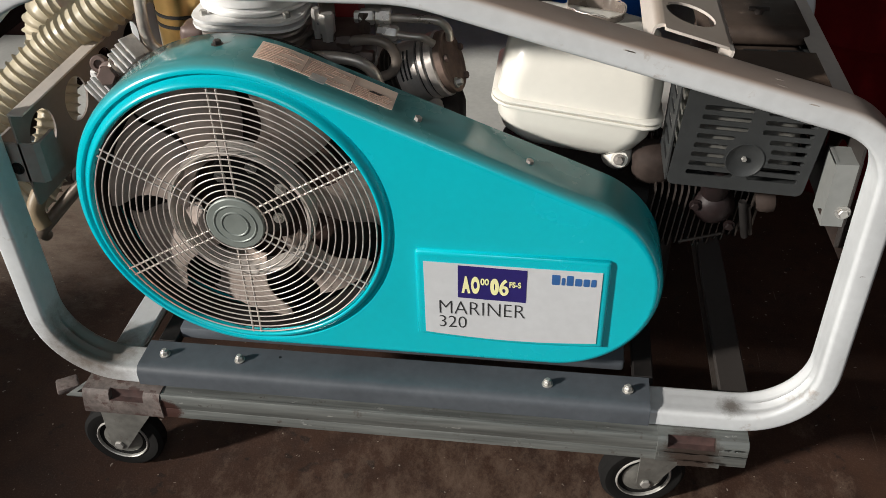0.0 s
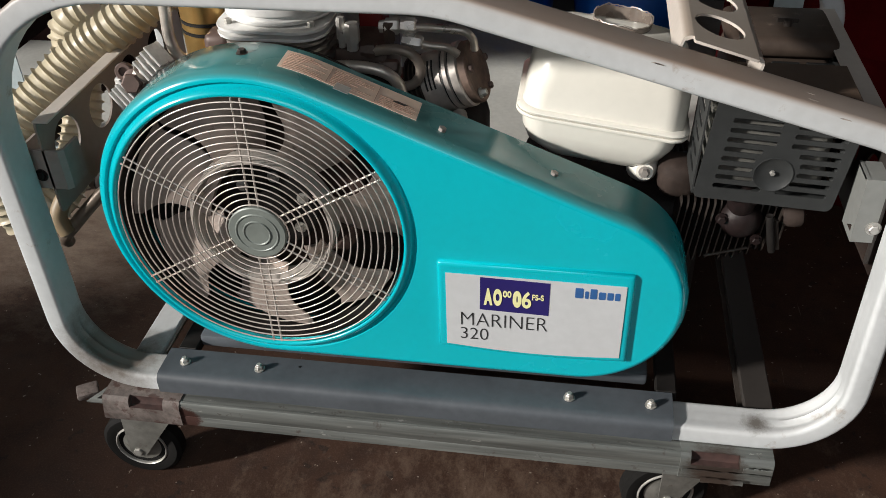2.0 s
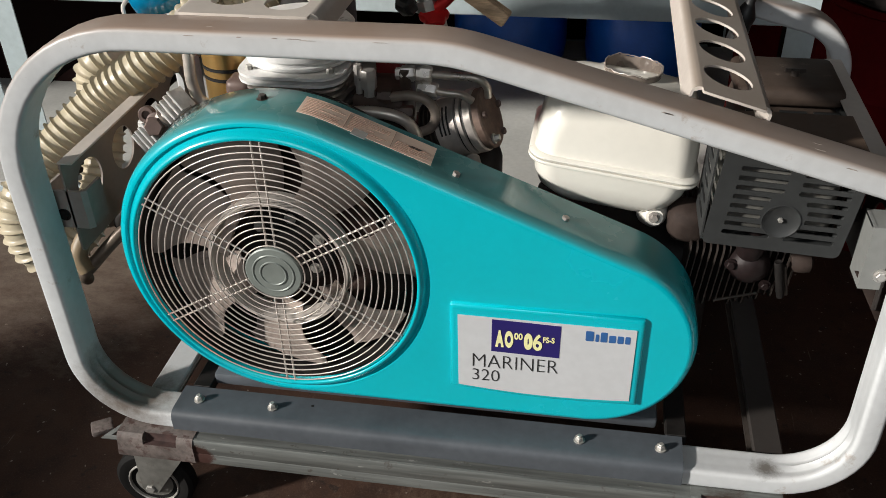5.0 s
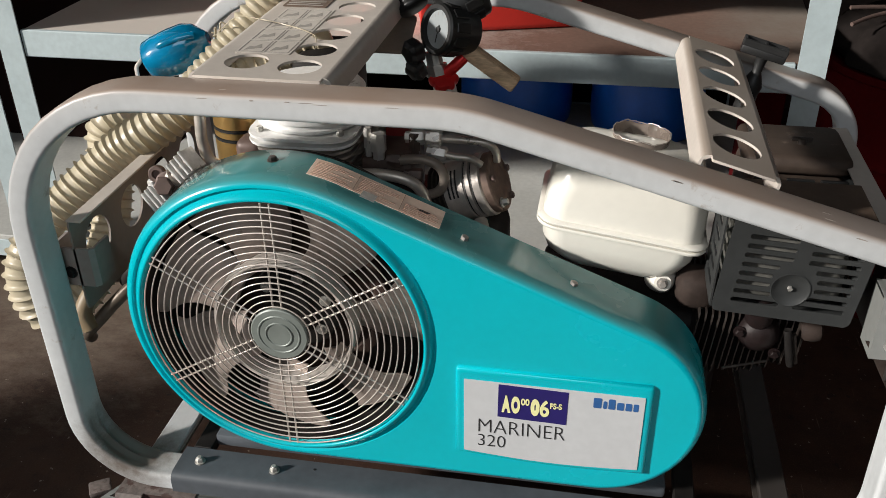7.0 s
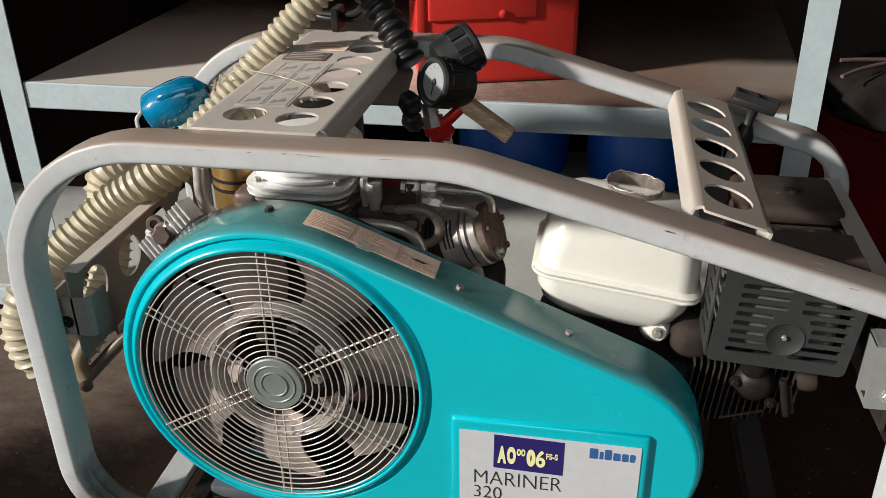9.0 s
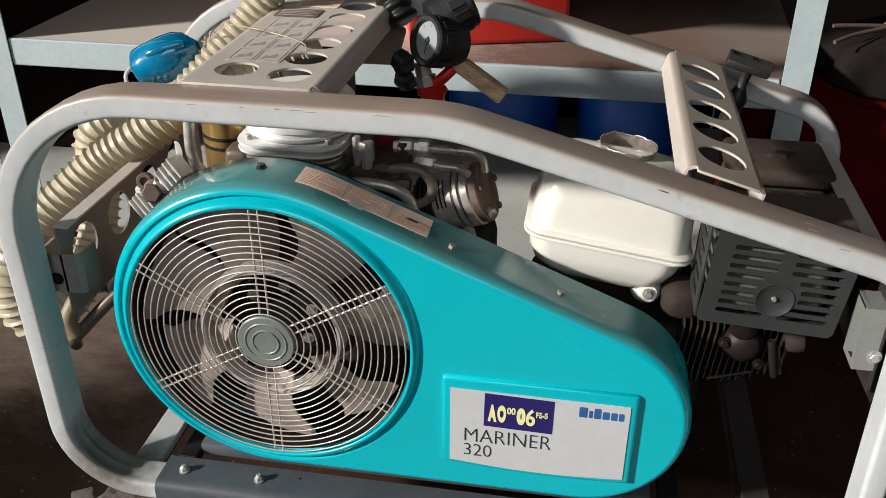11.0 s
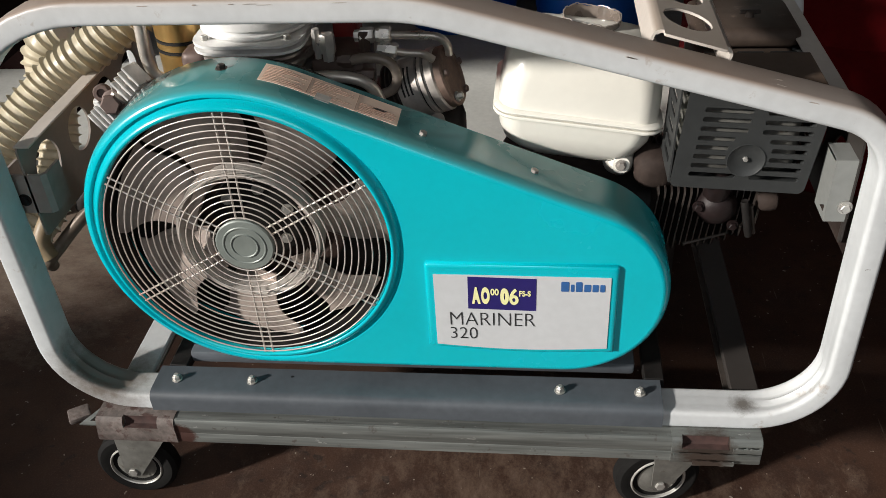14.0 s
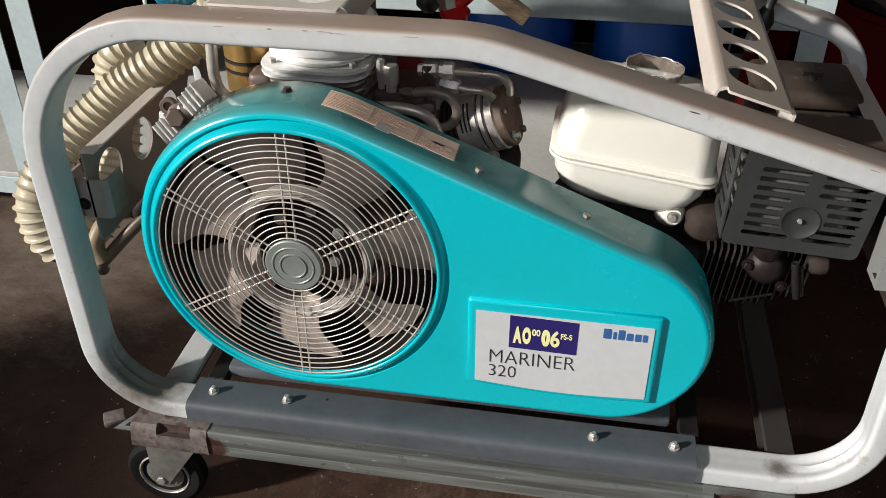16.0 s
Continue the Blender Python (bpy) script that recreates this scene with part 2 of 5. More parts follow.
def floor_material():
    """Old red-brown floor paint over concrete: broad tone changes, dark spots, pale chips and drag scratches."""
    m = bpy.data.materials.new("stained_concrete_floor")
    m.use_nodes = True
    n, lk = m.node_tree.nodes, m.node_tree.links.new
    b = n["Principled BSDF"]
    tc = n.new("ShaderNodeTexCoord")

    def grain(scale, detail, rough, stretch=(1, 1, 1), turn=0.0):
        mp, no = n.new("ShaderNodeMapping"), n.new("ShaderNodeTexNoise")
        mp.inputs["Scale"].default_value, mp.inputs["Rotation"].default_value = stretch, (0, 0, radians(turn))
        no.inputs["Scale"].default_value, no.inputs["Detail"].default_value, no.inputs["Roughness"].default_value = scale, detail, rough
        lk(tc.outputs["Object"], mp.inputs[0]), lk(mp.outputs[0], no.inputs[0])
        return no.outputs[0]

    def span(src, lo, hi, a, c):
        r = n.new("ShaderNodeMapRange")
        for k, v in enumerate((lo, hi, a, c)):
            r.inputs[k + 1].default_value = v
        lk(src, r.inputs[0])
        return r.outputs[0]

    def blend(fac, under, col):
        mx = n.new("ShaderNodeMix")
        mx.data_type = "RGBA"
        lk(fac, mx.inputs[0]), lk(under, mx.inputs[6])
        mx.inputs[7].default_value = (*col, 1)
        return mx.outputs[2]

    rgb = n.new("ShaderNodeRGB")
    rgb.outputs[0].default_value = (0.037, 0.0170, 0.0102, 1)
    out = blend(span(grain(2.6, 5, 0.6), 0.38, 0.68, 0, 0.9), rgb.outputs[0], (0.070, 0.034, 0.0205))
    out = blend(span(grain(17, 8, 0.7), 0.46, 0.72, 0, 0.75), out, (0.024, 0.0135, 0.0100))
    out = blend(span(grain(38, 3, 0.5), 0.66, 0.71, 0, 0.75), out, (0.016, 0.011, 0.009))
    out = blend(span(grain(330, 3, 0.6), 0.50, 0.75, 0, 0.55), out, (0.092, 0.056, 0.0400))
    out = blend(span(grain(9, 6, 0.65, (14, 0.7, 1), 24), 0.665, 0.70, 0, 0.55), out, (0.17, 0.13, 0.105))
    out = blend(span(grain(95, 2, 0.5), 0.715, 0.745, 0, 0.85), out, (0.30, 0.25, 0.21))
    lk(out, b.inputs["Base Color"])
    lk(span(grain(6, 6, 0.6), 0.3, 0.7, 0.52, 0.82), b.inputs["Roughness"])
    b.inputs["Specular IOR Level"].default_value = 0.35
    b1, b2 = n.new("ShaderNodeBump"), n.new("ShaderNodeBump")
    b1.inputs["Strength"].default_value, b1.inputs["Distance"].default_value = 0.25, 0.004
    b2.inputs["Strength"].default_value, b2.inputs["Distance"].default_value = 0.35, 0.0010
    lk(grain(24, 6, 0.6), b1.inputs["Height"]), lk(grain(300, 4, 0.6), b2.inputs["Height"])
    lk(b1.outputs[0], b2.inputs["Normal"]), lk(b2.outputs[0], b.inputs["Normal"])
    return m


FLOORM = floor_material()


def blotch(m, centre, r0, r1, amp, scale, stretch, col):
    """Worn, stained or painted-light patch round a point, with a ragged outline."""
    t = m.node_tree
    n, lk = t.nodes, t.links.new
    b = n["Principled BSDF"]
    old = b.inputs["Base Color"].links[0].from_socket
    tc = n.new("ShaderNodeTexCoord")
    d = n.new("ShaderNodeVectorMath")
    d.operation = "DISTANCE"
    d.inputs[1].default_value = centre
    lk(tc.outputs["Object"], d.inputs[0])
    no, mp = n.new("ShaderNodeTexNoise"), n.new("ShaderNodeMapping")
    no.inputs["Scale"].default_value, no.inputs["Detail"].default_value, no.inputs["Roughness"].default_value = scale, 12, 0.80
    mp.inputs["Scale"].default_value = stretch
    lk(tc.outputs["Object"], mp.inputs[0])
    lk(mp.outputs[0], no.inputs[0])
    ad = n.new("ShaderNodeMath")
    ad.operation = "MULTIPLY_ADD"
    ad.inputs[1].default_value = amp
    lk(no.outputs[0], ad.inputs[0])
    lk(d.outputs["Value"], ad.inputs[2])
    mr = n.new("ShaderNodeMapRange")
    for k, v in enumerate((r1, r0, 0.0, 1.0)):
        mr.inputs[k + 1].default_value = v
    lk(ad.outputs[0], mr.inputs[0])
    mx = n.new("ShaderNodeMix")
    mx.data_type = "RGBA"
    lk(mr.outputs[0], mx.inputs[0])
    lk(old, mx.inputs[6])
    mx.inputs[7].default_value = (*col, 1)
    lk(mx.outputs[2], b.inputs["Base Color"])


# Scuffed floor in front, paled further for the light that falls there.
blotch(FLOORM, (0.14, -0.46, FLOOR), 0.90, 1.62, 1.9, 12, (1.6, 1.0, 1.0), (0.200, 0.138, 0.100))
# Worn floor at the back left, its brighter light put into the colour.
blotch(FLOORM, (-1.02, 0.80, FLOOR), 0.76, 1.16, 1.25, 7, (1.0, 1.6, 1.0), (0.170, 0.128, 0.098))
# Dusty left of the board, paled for the stronger light there.
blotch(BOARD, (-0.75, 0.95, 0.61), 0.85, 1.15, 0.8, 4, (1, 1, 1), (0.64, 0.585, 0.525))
# The lit wedge at the back right, painted paler than the board.
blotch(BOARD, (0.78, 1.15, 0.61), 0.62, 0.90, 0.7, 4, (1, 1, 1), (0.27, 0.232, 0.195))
blotch(GALV, (-0.398, -0.046, 0.172), 0.045, 0.052, 0.05, 55, (0.6, 1, 1), (0.075, 0.036, 0.029))
blotch(GALV, (0.335, -0.048, 0.180), 0.060, 0.078, 0.07, 60, (0.5, 1, 1), (0.075, 0.055, 0.045))
# Brown smear in the lower-left bend, darkened further for its weaker light.
blotch(WHITE, (-0.500, 0.012, 0.262), 0.085, 0.135, 0.09, 30, (1, 1, 1), (0.17, 0.145, 0.125))
blotch(WHITE, (0.384, -0.004, 0.231), 0.026, 0.044, 0.045, 60, (1, 1, 1), (0.17, 0.155, 0.14))
WALLM = mat("dull_plaster", (0.050, 0.033, 0.027), 0.8, var=0.2, scale=2, fine=0.1, bump=0.4)
EARM = mat("ear_bracket_paint", (0.20, 0.205, 0.195), 0.5, var=0.08, fine=0.05)
CHIPM = mat("paint_chips", (0.10, 0.075, 0.06), 0.8, var=0.9, scale=40, fine=0.3, dirt=(0.3, 0.26, 0.22), dirt_at=0.55)
SACKM = mat("black_sack_cloth", (0.014, 0.011, 0.010), 0.9, var=0.3, scale=12, fine=0.2, bump=0.4, spec=0.1)
TUBEM = mat("brown_steel_tube", (0.17, 0.135, 0.105), 0.42, 0.4, var=0.3, scale=25, fine=0.15, bump=0.2)
NUTM = mat("brown_nut", (0.13, 0.088, 0.075), 0.55, 0.2, var=0.2, scale=40, bump=0.2)
FINM = mat("pale_cast_fin", (0.58, 0.57, 0.55), 0.5, 0.2, var=0.2, scale=40, fine=0.15, bump=0.3, dirt=(0.2, 0.17, 0.15), dirt_at=0.6)
SIGHT = mat("gauge_face", (0.30, 0.325, 0.33), 0.3, var=0.03, bump=0)


# ---- mesh helpers ----
def thing(name, at, label, category, group=""):
    e = new(name)
    e.empty_display_size = 0.05
    e.location = at
    return tagged(e, label, category, group)


def part(name, bm, material, parent=None, label="", smooth=35, kind=""):
    bmesh.ops.recalc_face_normals(bm, faces=bm.faces)
    me = bpy.data.meshes.new(name)
    bm.to_mesh(me)
    bm.free()
    me.materials.append(material)
    me.polygons.foreach_set("use_smooth", [True] * len(me.polygons))
    me.set_sharp_from_angle(angle=radians(smooth))
    ob = new(name, me)
    if parent is not None:
        ob.parent = parent
        if parent.type == "EMPTY":
            ob.matrix_parent_inverse = Matrix.Translation(parent.location).inverted()
    if label:
        ob["label"] = label
    if kind:
        ob["kind"] = kind
    return ob


def box(x0, x1, y0, y1, z0, z1, bevel=0.0, seg=2, bm=None, m=None):
    bm2 = bmesh.new()
    bmesh.ops.create_cube(bm2, size=1, matrix=Matrix.Translation(((x0 + x1) / 2, (y0 + y1) / 2, (z0 + z1) / 2)) @ Matrix.Diagonal((x1 - x0, y1 - y0, z1 - z0, 1)))
    if bevel:
        bmesh.ops.bevel(bm2, geom=bm2.edges[:], offset=bevel, segments=seg, profile=0.5, affect="EDGES")
    if m is not None:
        bm2.transform(m)
    return join(bm, bm2)


def join(bm, other):
    if bm is None:
        return other
    tmp = bpy.data.meshes.new("tmp")
    other.to_mesh(tmp)
    bm.from_mesh(tmp)
    bpy.data.meshes.remove(tmp)
    other.free()
    return bm


def rings(loops, closed_path=False, caps=True, bm=None):
    """Skins loops of points into a mesh."""
    bm = bm or bmesh.new()
    vs = [[bm.verts.new(p) for p in lp] for lp in loops]
    n = len(vs[0])
    pairs = list(zip(vs, vs[1:])) + ([(vs[-1], vs[0])] if closed_path else [])
    for a, b in pairs:
        for i in range(n):
            j = (i + 1) % n
            bm.faces.new((a[i], a[j], b[j], b[i]))
    if caps and not closed_path:
        bm.faces.new(vs[0][::-1])
        bm.faces.new(vs[-1])
    return bm


def frame_of(d):
    d = Vector(d).normalized()
    u = d.cross(Vector((0, 0, 1)) if abs(d.z) < 0.9 else Vector((1, 0, 0))).normalized()
    return d, u, u.cross(d)


def lathe(p, axis, prof, seg=32, bm=None, caps=True):
    """Turned body: prof lists (distance along axis, radius)."""
    d, u, v = frame_of(axis)
    p = Vector(p)
    loops = [[p + d * a + (u * math.cos(2 * math.pi * k / seg) + v * math.sin(2 * math.pi * k / seg)) * max(r, 1e-4) for k in range(seg)] for a, r in prof]
    return rings(loops, caps=caps, bm=bm)


def rod(p, q, r, seg=12, bm=None):
    p, q = Vector(p), Vector(q)
    return lathe(p, q - p, [(0, r), ((q - p).length, r)], seg, bm)


def spline(pts, n=10):
    pts = [Vector(p) for p in pts]
    ext = [2 * pts[0] - pts[1]] + pts + [2 * pts[-1] - pts[-2]]
    out = []
    for i in range(1, len(ext) - 2):
        a, b, c, d = ext[i - 1 : i + 3]
        for k in range(n):
            t = k / n
            out.append(0.5 * (2 * b + (c - a) * t + (2 * a - 5 * b + 4 * c - d) * t * t + (3 * b - a - 3 * c + d) * t**3))
    return out + [pts[-1]]


def sweep(pts, radius, seg=12, bm=None, caps=True):
    """Round tube along points; radius is a number or a function of (length so far)."""
    loops, run, u = [], 0.0, None
    for i, p in enumerate(pts):
        d = (pts[min(i + 1, len(pts) - 1)] - pts[max(i - 1, 0)]).normalized()
        if u is None:
            _, u, _ = frame_of(d)
        u = (u - d * u.dot(d)).normalized()
        v = d.cross(u)
        if i:
            run += (p - pts[i - 1]).length
        r = radius(run) if callable(radius) else radius
        loops.append([p + (u * math.cos(2 * math.pi * k / seg) + v * math.sin(2 * math.pi * k / seg)) * r for k in range(seg)])
    return rings(loops, caps=caps, bm=bm)


def resample(pts, step):
    out, left = [pts[0]], step
    for a, b in zip(pts, pts[1:]):
        length = (b - a).length
        s = left
        while s <= length:
            out.append(a.lerp(b, s / length))
            s += step
        left = s - length
    return out


def ribbed(pts, r, depth, pitch, seg=28, sharp=5.0):
    """Hose with raised rings."""
    pts = resample(spline(pts, 24), pitch / 10)
    return sweep(pts, lambda q: r - depth + depth * (0.5 + 0.5 * math.cos(2 * math.pi * q / pitch)) ** sharp, seg)


def circle2(cx, cy, r, n=40, ry=None):
    return [(cx + r * math.cos(2 * math.pi * k / n), cy + (ry or r) * math.sin(2 * math.pi * k / n)) for k in range(n)]


def rrect2(x0, x1, y0, y1, r, n=6):
    out = []
    for cx, cy, a0 in ((x1 - r, y1 - r, 0), (x0 + r, y1 - r, 90), (x0 + r, y0 + r, 180), (x1 - r, y0 + r, 270)):
        out += [(cx + r * math.cos(radians(a0 + 90 * k / n)), cy + r * math.sin(radians(a0 + 90 * k / n))) for k in range(n + 1)]
    return out


def cut_plate(outer, holes, thick, m, bm=None):
    """Flat sheet in local x, y with holes through it, thick along local z, set by the matrix m."""
    b2 = bmesh.new()
    sides = []
    for z in (0, -thick):
        edges = []
        for lp in (outer, *holes):
            vs = [b2.verts.new((x, y, z)) for x, y in lp]
            edges += [b2.edges.new((vs[i], vs[(i + 1) % len(vs)])) for i in range(len(vs))]
            sides.append(vs)
        bmesh.ops.triangle_fill(b2, edges=edges, use_beauty=True)
    n = len(sides) // 2
    for a, b in zip(sides[:n], sides[n:]):
        for i in range(len(a)):
            j = (i + 1) % len(a)
            b2.faces.new((a[i], a[j], b[j], b[i]))
    b2.transform(m)
    return join(bm, b2)


def frame_m(o, x, y):
    """Matrix with origin o and axes x, y (z is their cross product)."""
    x, y = Vector(x).normalized(), Vector(y)
    z = x.cross(y).normalized()
    y = z.cross(x)
    return Matrix(((x.x, y.x, z.x, o[0]), (x.y, y.y, z.y, o[1]), (x.z, y.z, z.z, o[2]), (0, 0, 0, 1)))


def letters(name, text, size, m, material, parent, label="", squeeze=1.0, fat=0.0, fill=None):
    cu = bpy.data.curves.new(name, "FONT")
    cu.body, cu.size, cu.extrude, cu.offset = text, size, 0.0002, fat
    tmp = new(name, cu)
    bpy.context.view_layer.update()
    me = bpy.data.meshes.new_from_object(tmp.evaluated_get(bpy.context.evaluated_depsgraph_get()))
    bpy.data.objects.remove(tmp)
    if fill:
        # stretch to the box x0, x1, y0, y1
        lo = [min(v.co[k] for v in me.vertices) for k in (0, 1)]
        hi = [max(v.co[k] for v in me.vertices) for k in (0, 1)]
        sx, sy = (fill[1] - fill[0]) / (hi[0] - lo[0]), (fill[3] - fill[2]) / (hi[1] - lo[1])
        m = m @ Matrix.Translation((fill[0], fill[2], 0)) @ Matrix.Diagonal((sx, sy, 1, 1)) @ Matrix.Translation((-lo[0], -lo[1], 0))
    me.transform(m @ Matrix.Diagonal((squeeze, 1, 1, 1)))
    me.materials.clear()
    me.materials.append(material)
    ob = new(name, me)
    ob.parent = parent
    if parent.type == "EMPTY":
        ob.matrix_parent_inverse = Matrix.Translation(parent.location).inverted()
    if label:
        ob["label"] = label
    return ob


def hexbolt(p, axis, r, h, parent, washer=True, name="bolt", material=None):
    bm = lathe(p, axis, [(0, r), (h * 0.85, r), (h, r * 0.85)], 6)
    if washer:
        lathe(p, axis, [(-0.001, r * 1.45), (0.0012, r * 1.45)], 20, bm)
    return part(name, bm, material or ZINC, parent)


def arc_path(corners, n=10):
    """Closed polygon of (x, z, radius) with its corners rounded."""
    out = []
    k = len(corners)
    for i in range(k):
        p0, (x, z, r), p2 = Vector(corners[i - 1][:2]), corners[i], Vector(corners[(i + 1) % k][:2])
        p = Vector((x, z))
        a, b = (p0 - p).normalized(), (p2 - p).normalized()
        half = math.acos(max(-1, min(1, a.dot(b)))) / 2
        c = p + (a + b).normalized() * (r / math.sin(half))
        s, e = p + a * (r / math.tan(half)) - c, p + b * (r / math.tan(half)) - c
        a0 = math.atan2(s.y, s.x)
        da = (math.atan2(e.y, e.x) - a0 + math.pi) % (2 * math.pi) - math.pi
        out += [(c.x + r * math.cos(a0 + da * j / n), c.y + r * math.sin(a0 + da * j / n)) for j in range(n + 1)]
    return out


# ---- room ----
def structure(name, bm, material, label, parent=None):
    return tagged(part(name, bm, material, parent), label, "", "", "structure")


structure("floor", box(-3.6, 3.2, -3.2, 2.2, FLOOR - 0.1, FLOOR), FLOORM, "stained brown concrete workshop floor with scuffs and painted light patches")
structure("wall_north", box(-3.2, 3.4, 2.2, 2.4, FLOOR - 0.1, 4.5), WALLM, "dull dark plaster wall behind the rack")
structure("wall_east", box(3.2, 3.4, -3.2, 2.4, FLOOR - 0.1, 4.5), WALLM, "dull dark plaster side wall")
# Gap added out of view to hold the fill lamp.
wall = cut_plate([(-3.2, FLOOR - 0.1), (3.4, FLOOR - 0.1), (3.4, 4.5), (-3.2, 4.5)], [[(-1.0, 0.02), (1.4, 0.02), (1.4, 3.7), (-1.0, 3.7)]], 0.2, frame_m((0, -3.2, 0), (1, 0, 0), (0, 0, 1)))
structure("wall_south", wall, WALLM, "unseen dull dark plaster wall with an added gap for the fill lamp")
# Opening's height and step are made up, so its sill shades the floor.
wall = cut_plate([(-3.4, FLOOR - 0.1), (2.4, FLOOR - 0.1), (2.4, 4.5), (-3.4, 4.5)], [[(-3.15, 1.16), (-0.98, 1.16), (-0.98, 0.74), (0.3, 0.74), (0.3, 4.2), (-3.15, 4.2)]], 0.2, frame_m((-3.0, 0, 0), (0, 1, 0), (0, 0, 1)))
structure("wall_west", wall, WALLM, "unseen dull plaster wall, its stepped opening cut to shape the sunlight")
structure("ceiling", box(-3.2, 3.4, -3.4, 2.4, 4.5, 4.6), WALLM, "dull dark workshop ceiling")

# ---- tubular frame ----
frame_ob = thing("carrying_frame", (-0.04, 0.2, 0.21), "pale grey painted bent-tube carrying frame with perforated cross plates", "machine frame")
HOOP = [(-0.576, 0.203, 0.118), (0.502, 0.203, 0.112), (0.499, 0.660, 0.095), (-0.02, 0.803, 0.25), (-0.577, 0.803, 0.200)]


def hoop(y0, name):
    t, h, r = 0.014, 0.025, 0.0058
    path = arc_path(HOOP, 12)
    base = rrect2(-2 * t, 0, -h, h, r, 4)
    loops, n = [], len(path)
    for i in range(n):
        a, b = Vector(path[i - 1]), Vector(path[(i + 1) % n])
        d = (b - a).normalized()
        out = Vector((d.y, -d.x))
        # pressed creases on the inside of the two lower bends
        bend = math.sin(math.pi * (i % 13) / 12) ** 0.6 if i < 26 and i % 13 not in (0, 12) else 0.0
        prof = base[:10] + [(-2 * t + bend * e, v) for e, v in ((0.001, 0.0155), (0.0045, 0.010), (0.0050, 0.006), (0.0005, 0.0), (0.0050, -0.006), (0.0045, -0.010), (0.001, -0.0155))] + base[10:]
        loops.append([(path[i][0] + out.x * u, y0 + v, path[i][1] + out.y * u) for u, v in prof])
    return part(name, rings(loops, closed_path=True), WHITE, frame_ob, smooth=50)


hoop(0.0, "side_hoop")
hoop(0.478, "side_hoop")

# dark scuffs along the upper edge of the near hoop
rk = random.Random(8)
hx, hz = Vector((-0.02, 0.803)), Vector((0.499, 0.660))
for k in range(13):
    f = rk.uniform(-0.55, 0.86)
    p = hx + (hz - hx) * f if f > 0.12 else Vector((-0.02 + f * 0.5 - 0.05, 0.803))
    d = (hz - hx).normalized() if f > 0.12 else Vector((1, 0))
    u, w = rk.uniform(0.002, 0.009), rk.uniform(0.0002, 0.0006)
    inner = rk.random() < 0.35
    o = Vector((p.x, -0.0252 if not inner else rk.uniform(-0.018, 0.0), p.y - (rk.uniform(0.0045, 0.0075) if not inner else 0.0) + 0.0001)) if f > 0.16 or f < 0.05 else None
    if o is not None:
        m = frame_m(o, (d.x, 0, d.y), (0, 0, 1) if not inner else (0, 1, 0))
        part("scuff", cut_plate([(-u, -w), (-u * 0.2, -w * 1.4), (u, -w * 0.4), (u * 0.7, w), (-u * 0.5, w * 1.2)], [], 0.0004, m @ Matrix.Translation((0, 0, 0.0002))), SCUFF, frame_ob)

# top cross plates with round lightening holes
def slot_plate(name, x0, z0, x1, z1, y0, y1, holes, extra=""):
    m = frame_m((x0, y0, z0), (x1 - x0, 0, z1 - z0), (0, 1, 0))
    w = math.hypot(x1 - x0, z1 - z0)
    bm = cut_plate(rrect2(0, w, 0, y1 - y0, 0.002, 2), holes, 0.003, m)
    for u in (0, w):
        sgn = 1 if u else -1
        prof = [(u + sgn * 0.010 * math.sin(radians(a)), -0.010 + 0.010 * math.cos(radians(a))) for a in (0, 18, 36, 54, 72, 90)] + [(u + sgn * 0.010, -0.030)]
        prof += [(a - sgn * 0.003, b - (0.003 if b > -0.005 else 0)) for a, b in prof[::-1]]
        rings([[m @ Vector((a, v, b)) for a, b in prof] for v in (0.010, y1 - y0 - 0.010)], bm=bm)
    return part(name, bm, PLATE if x0 < 0 else SHADEPL, frame_ob), m


w = 0.148
_, ML = slot_plate("top_plate", -0.331, 0.806, -0.183, 0.806, 0.021, 0.480,
                   [circle2(w - 0.037, 0.044 + 0.063 * k, 0.0250) for k in range(7)] + [circle2(0.044, 0.054, 0.0255)])
_, MR = slot_plate("top_plate", 0.2375, 0.7430, 0.3045, 0.7236, 0.021, 0.458, [circle2(0.0325, 0.060 + 0.077 * k, 0.0282) for k in range(5)])
# instruction label on the plate
lab = part("instruction_label", cut_plate(rrect2(0.018, 0.086, 0.082, 0.275, 0.003), [], 0.0004, ML @ Matrix.Translation((0, 0, 0.0008))), FILM, frame_ob, "pale pictogram label")
for i in range(2):
    for j in range(4):
        x, y = 0.0205 + 0.0325 * i, 0.086 + 0.047 * j
        part("pictogram", cut_plate(rrect2(x, x + 0.030, y, y + 0.043, 0.002), [rrect2(x + 0.0012, x + 0.0288, y + 0.0012, y + 0.0418, 0.0015)], 0.0003, ML @ Matrix.Translation((0, 0, 0.0011))), DULL, lab)
        part("pictogram", cut_plate([(x + 0.006, y + 0.006), (x + 0.024, y + 0.016), (x + 0.020, y + 0.030), (x + 0.014, y + 0.019), (x + 0.008, y + 0.021)], [], 0.0003, ML @ Matrix.Translation((0, 0, 0.0011))), DULL, lab)
part("caution_label", cut_plate(rrect2(0.008, 0.070, 0.284, 0.326, 0.003), [], 0.0006, ML @ Matrix.Translation((0, 0, 0.0012))), TAN, frame_ob, "faded brown caution label")
part("caution_label", cut_plate(rrect2(0.022, 0.085, 0.340, 0.388, 0.003), [], 0.0006, ML @ Matrix.Translation((0, 0, 0.0012))), LABEL, frame_ob, "faded pinkish caution label")
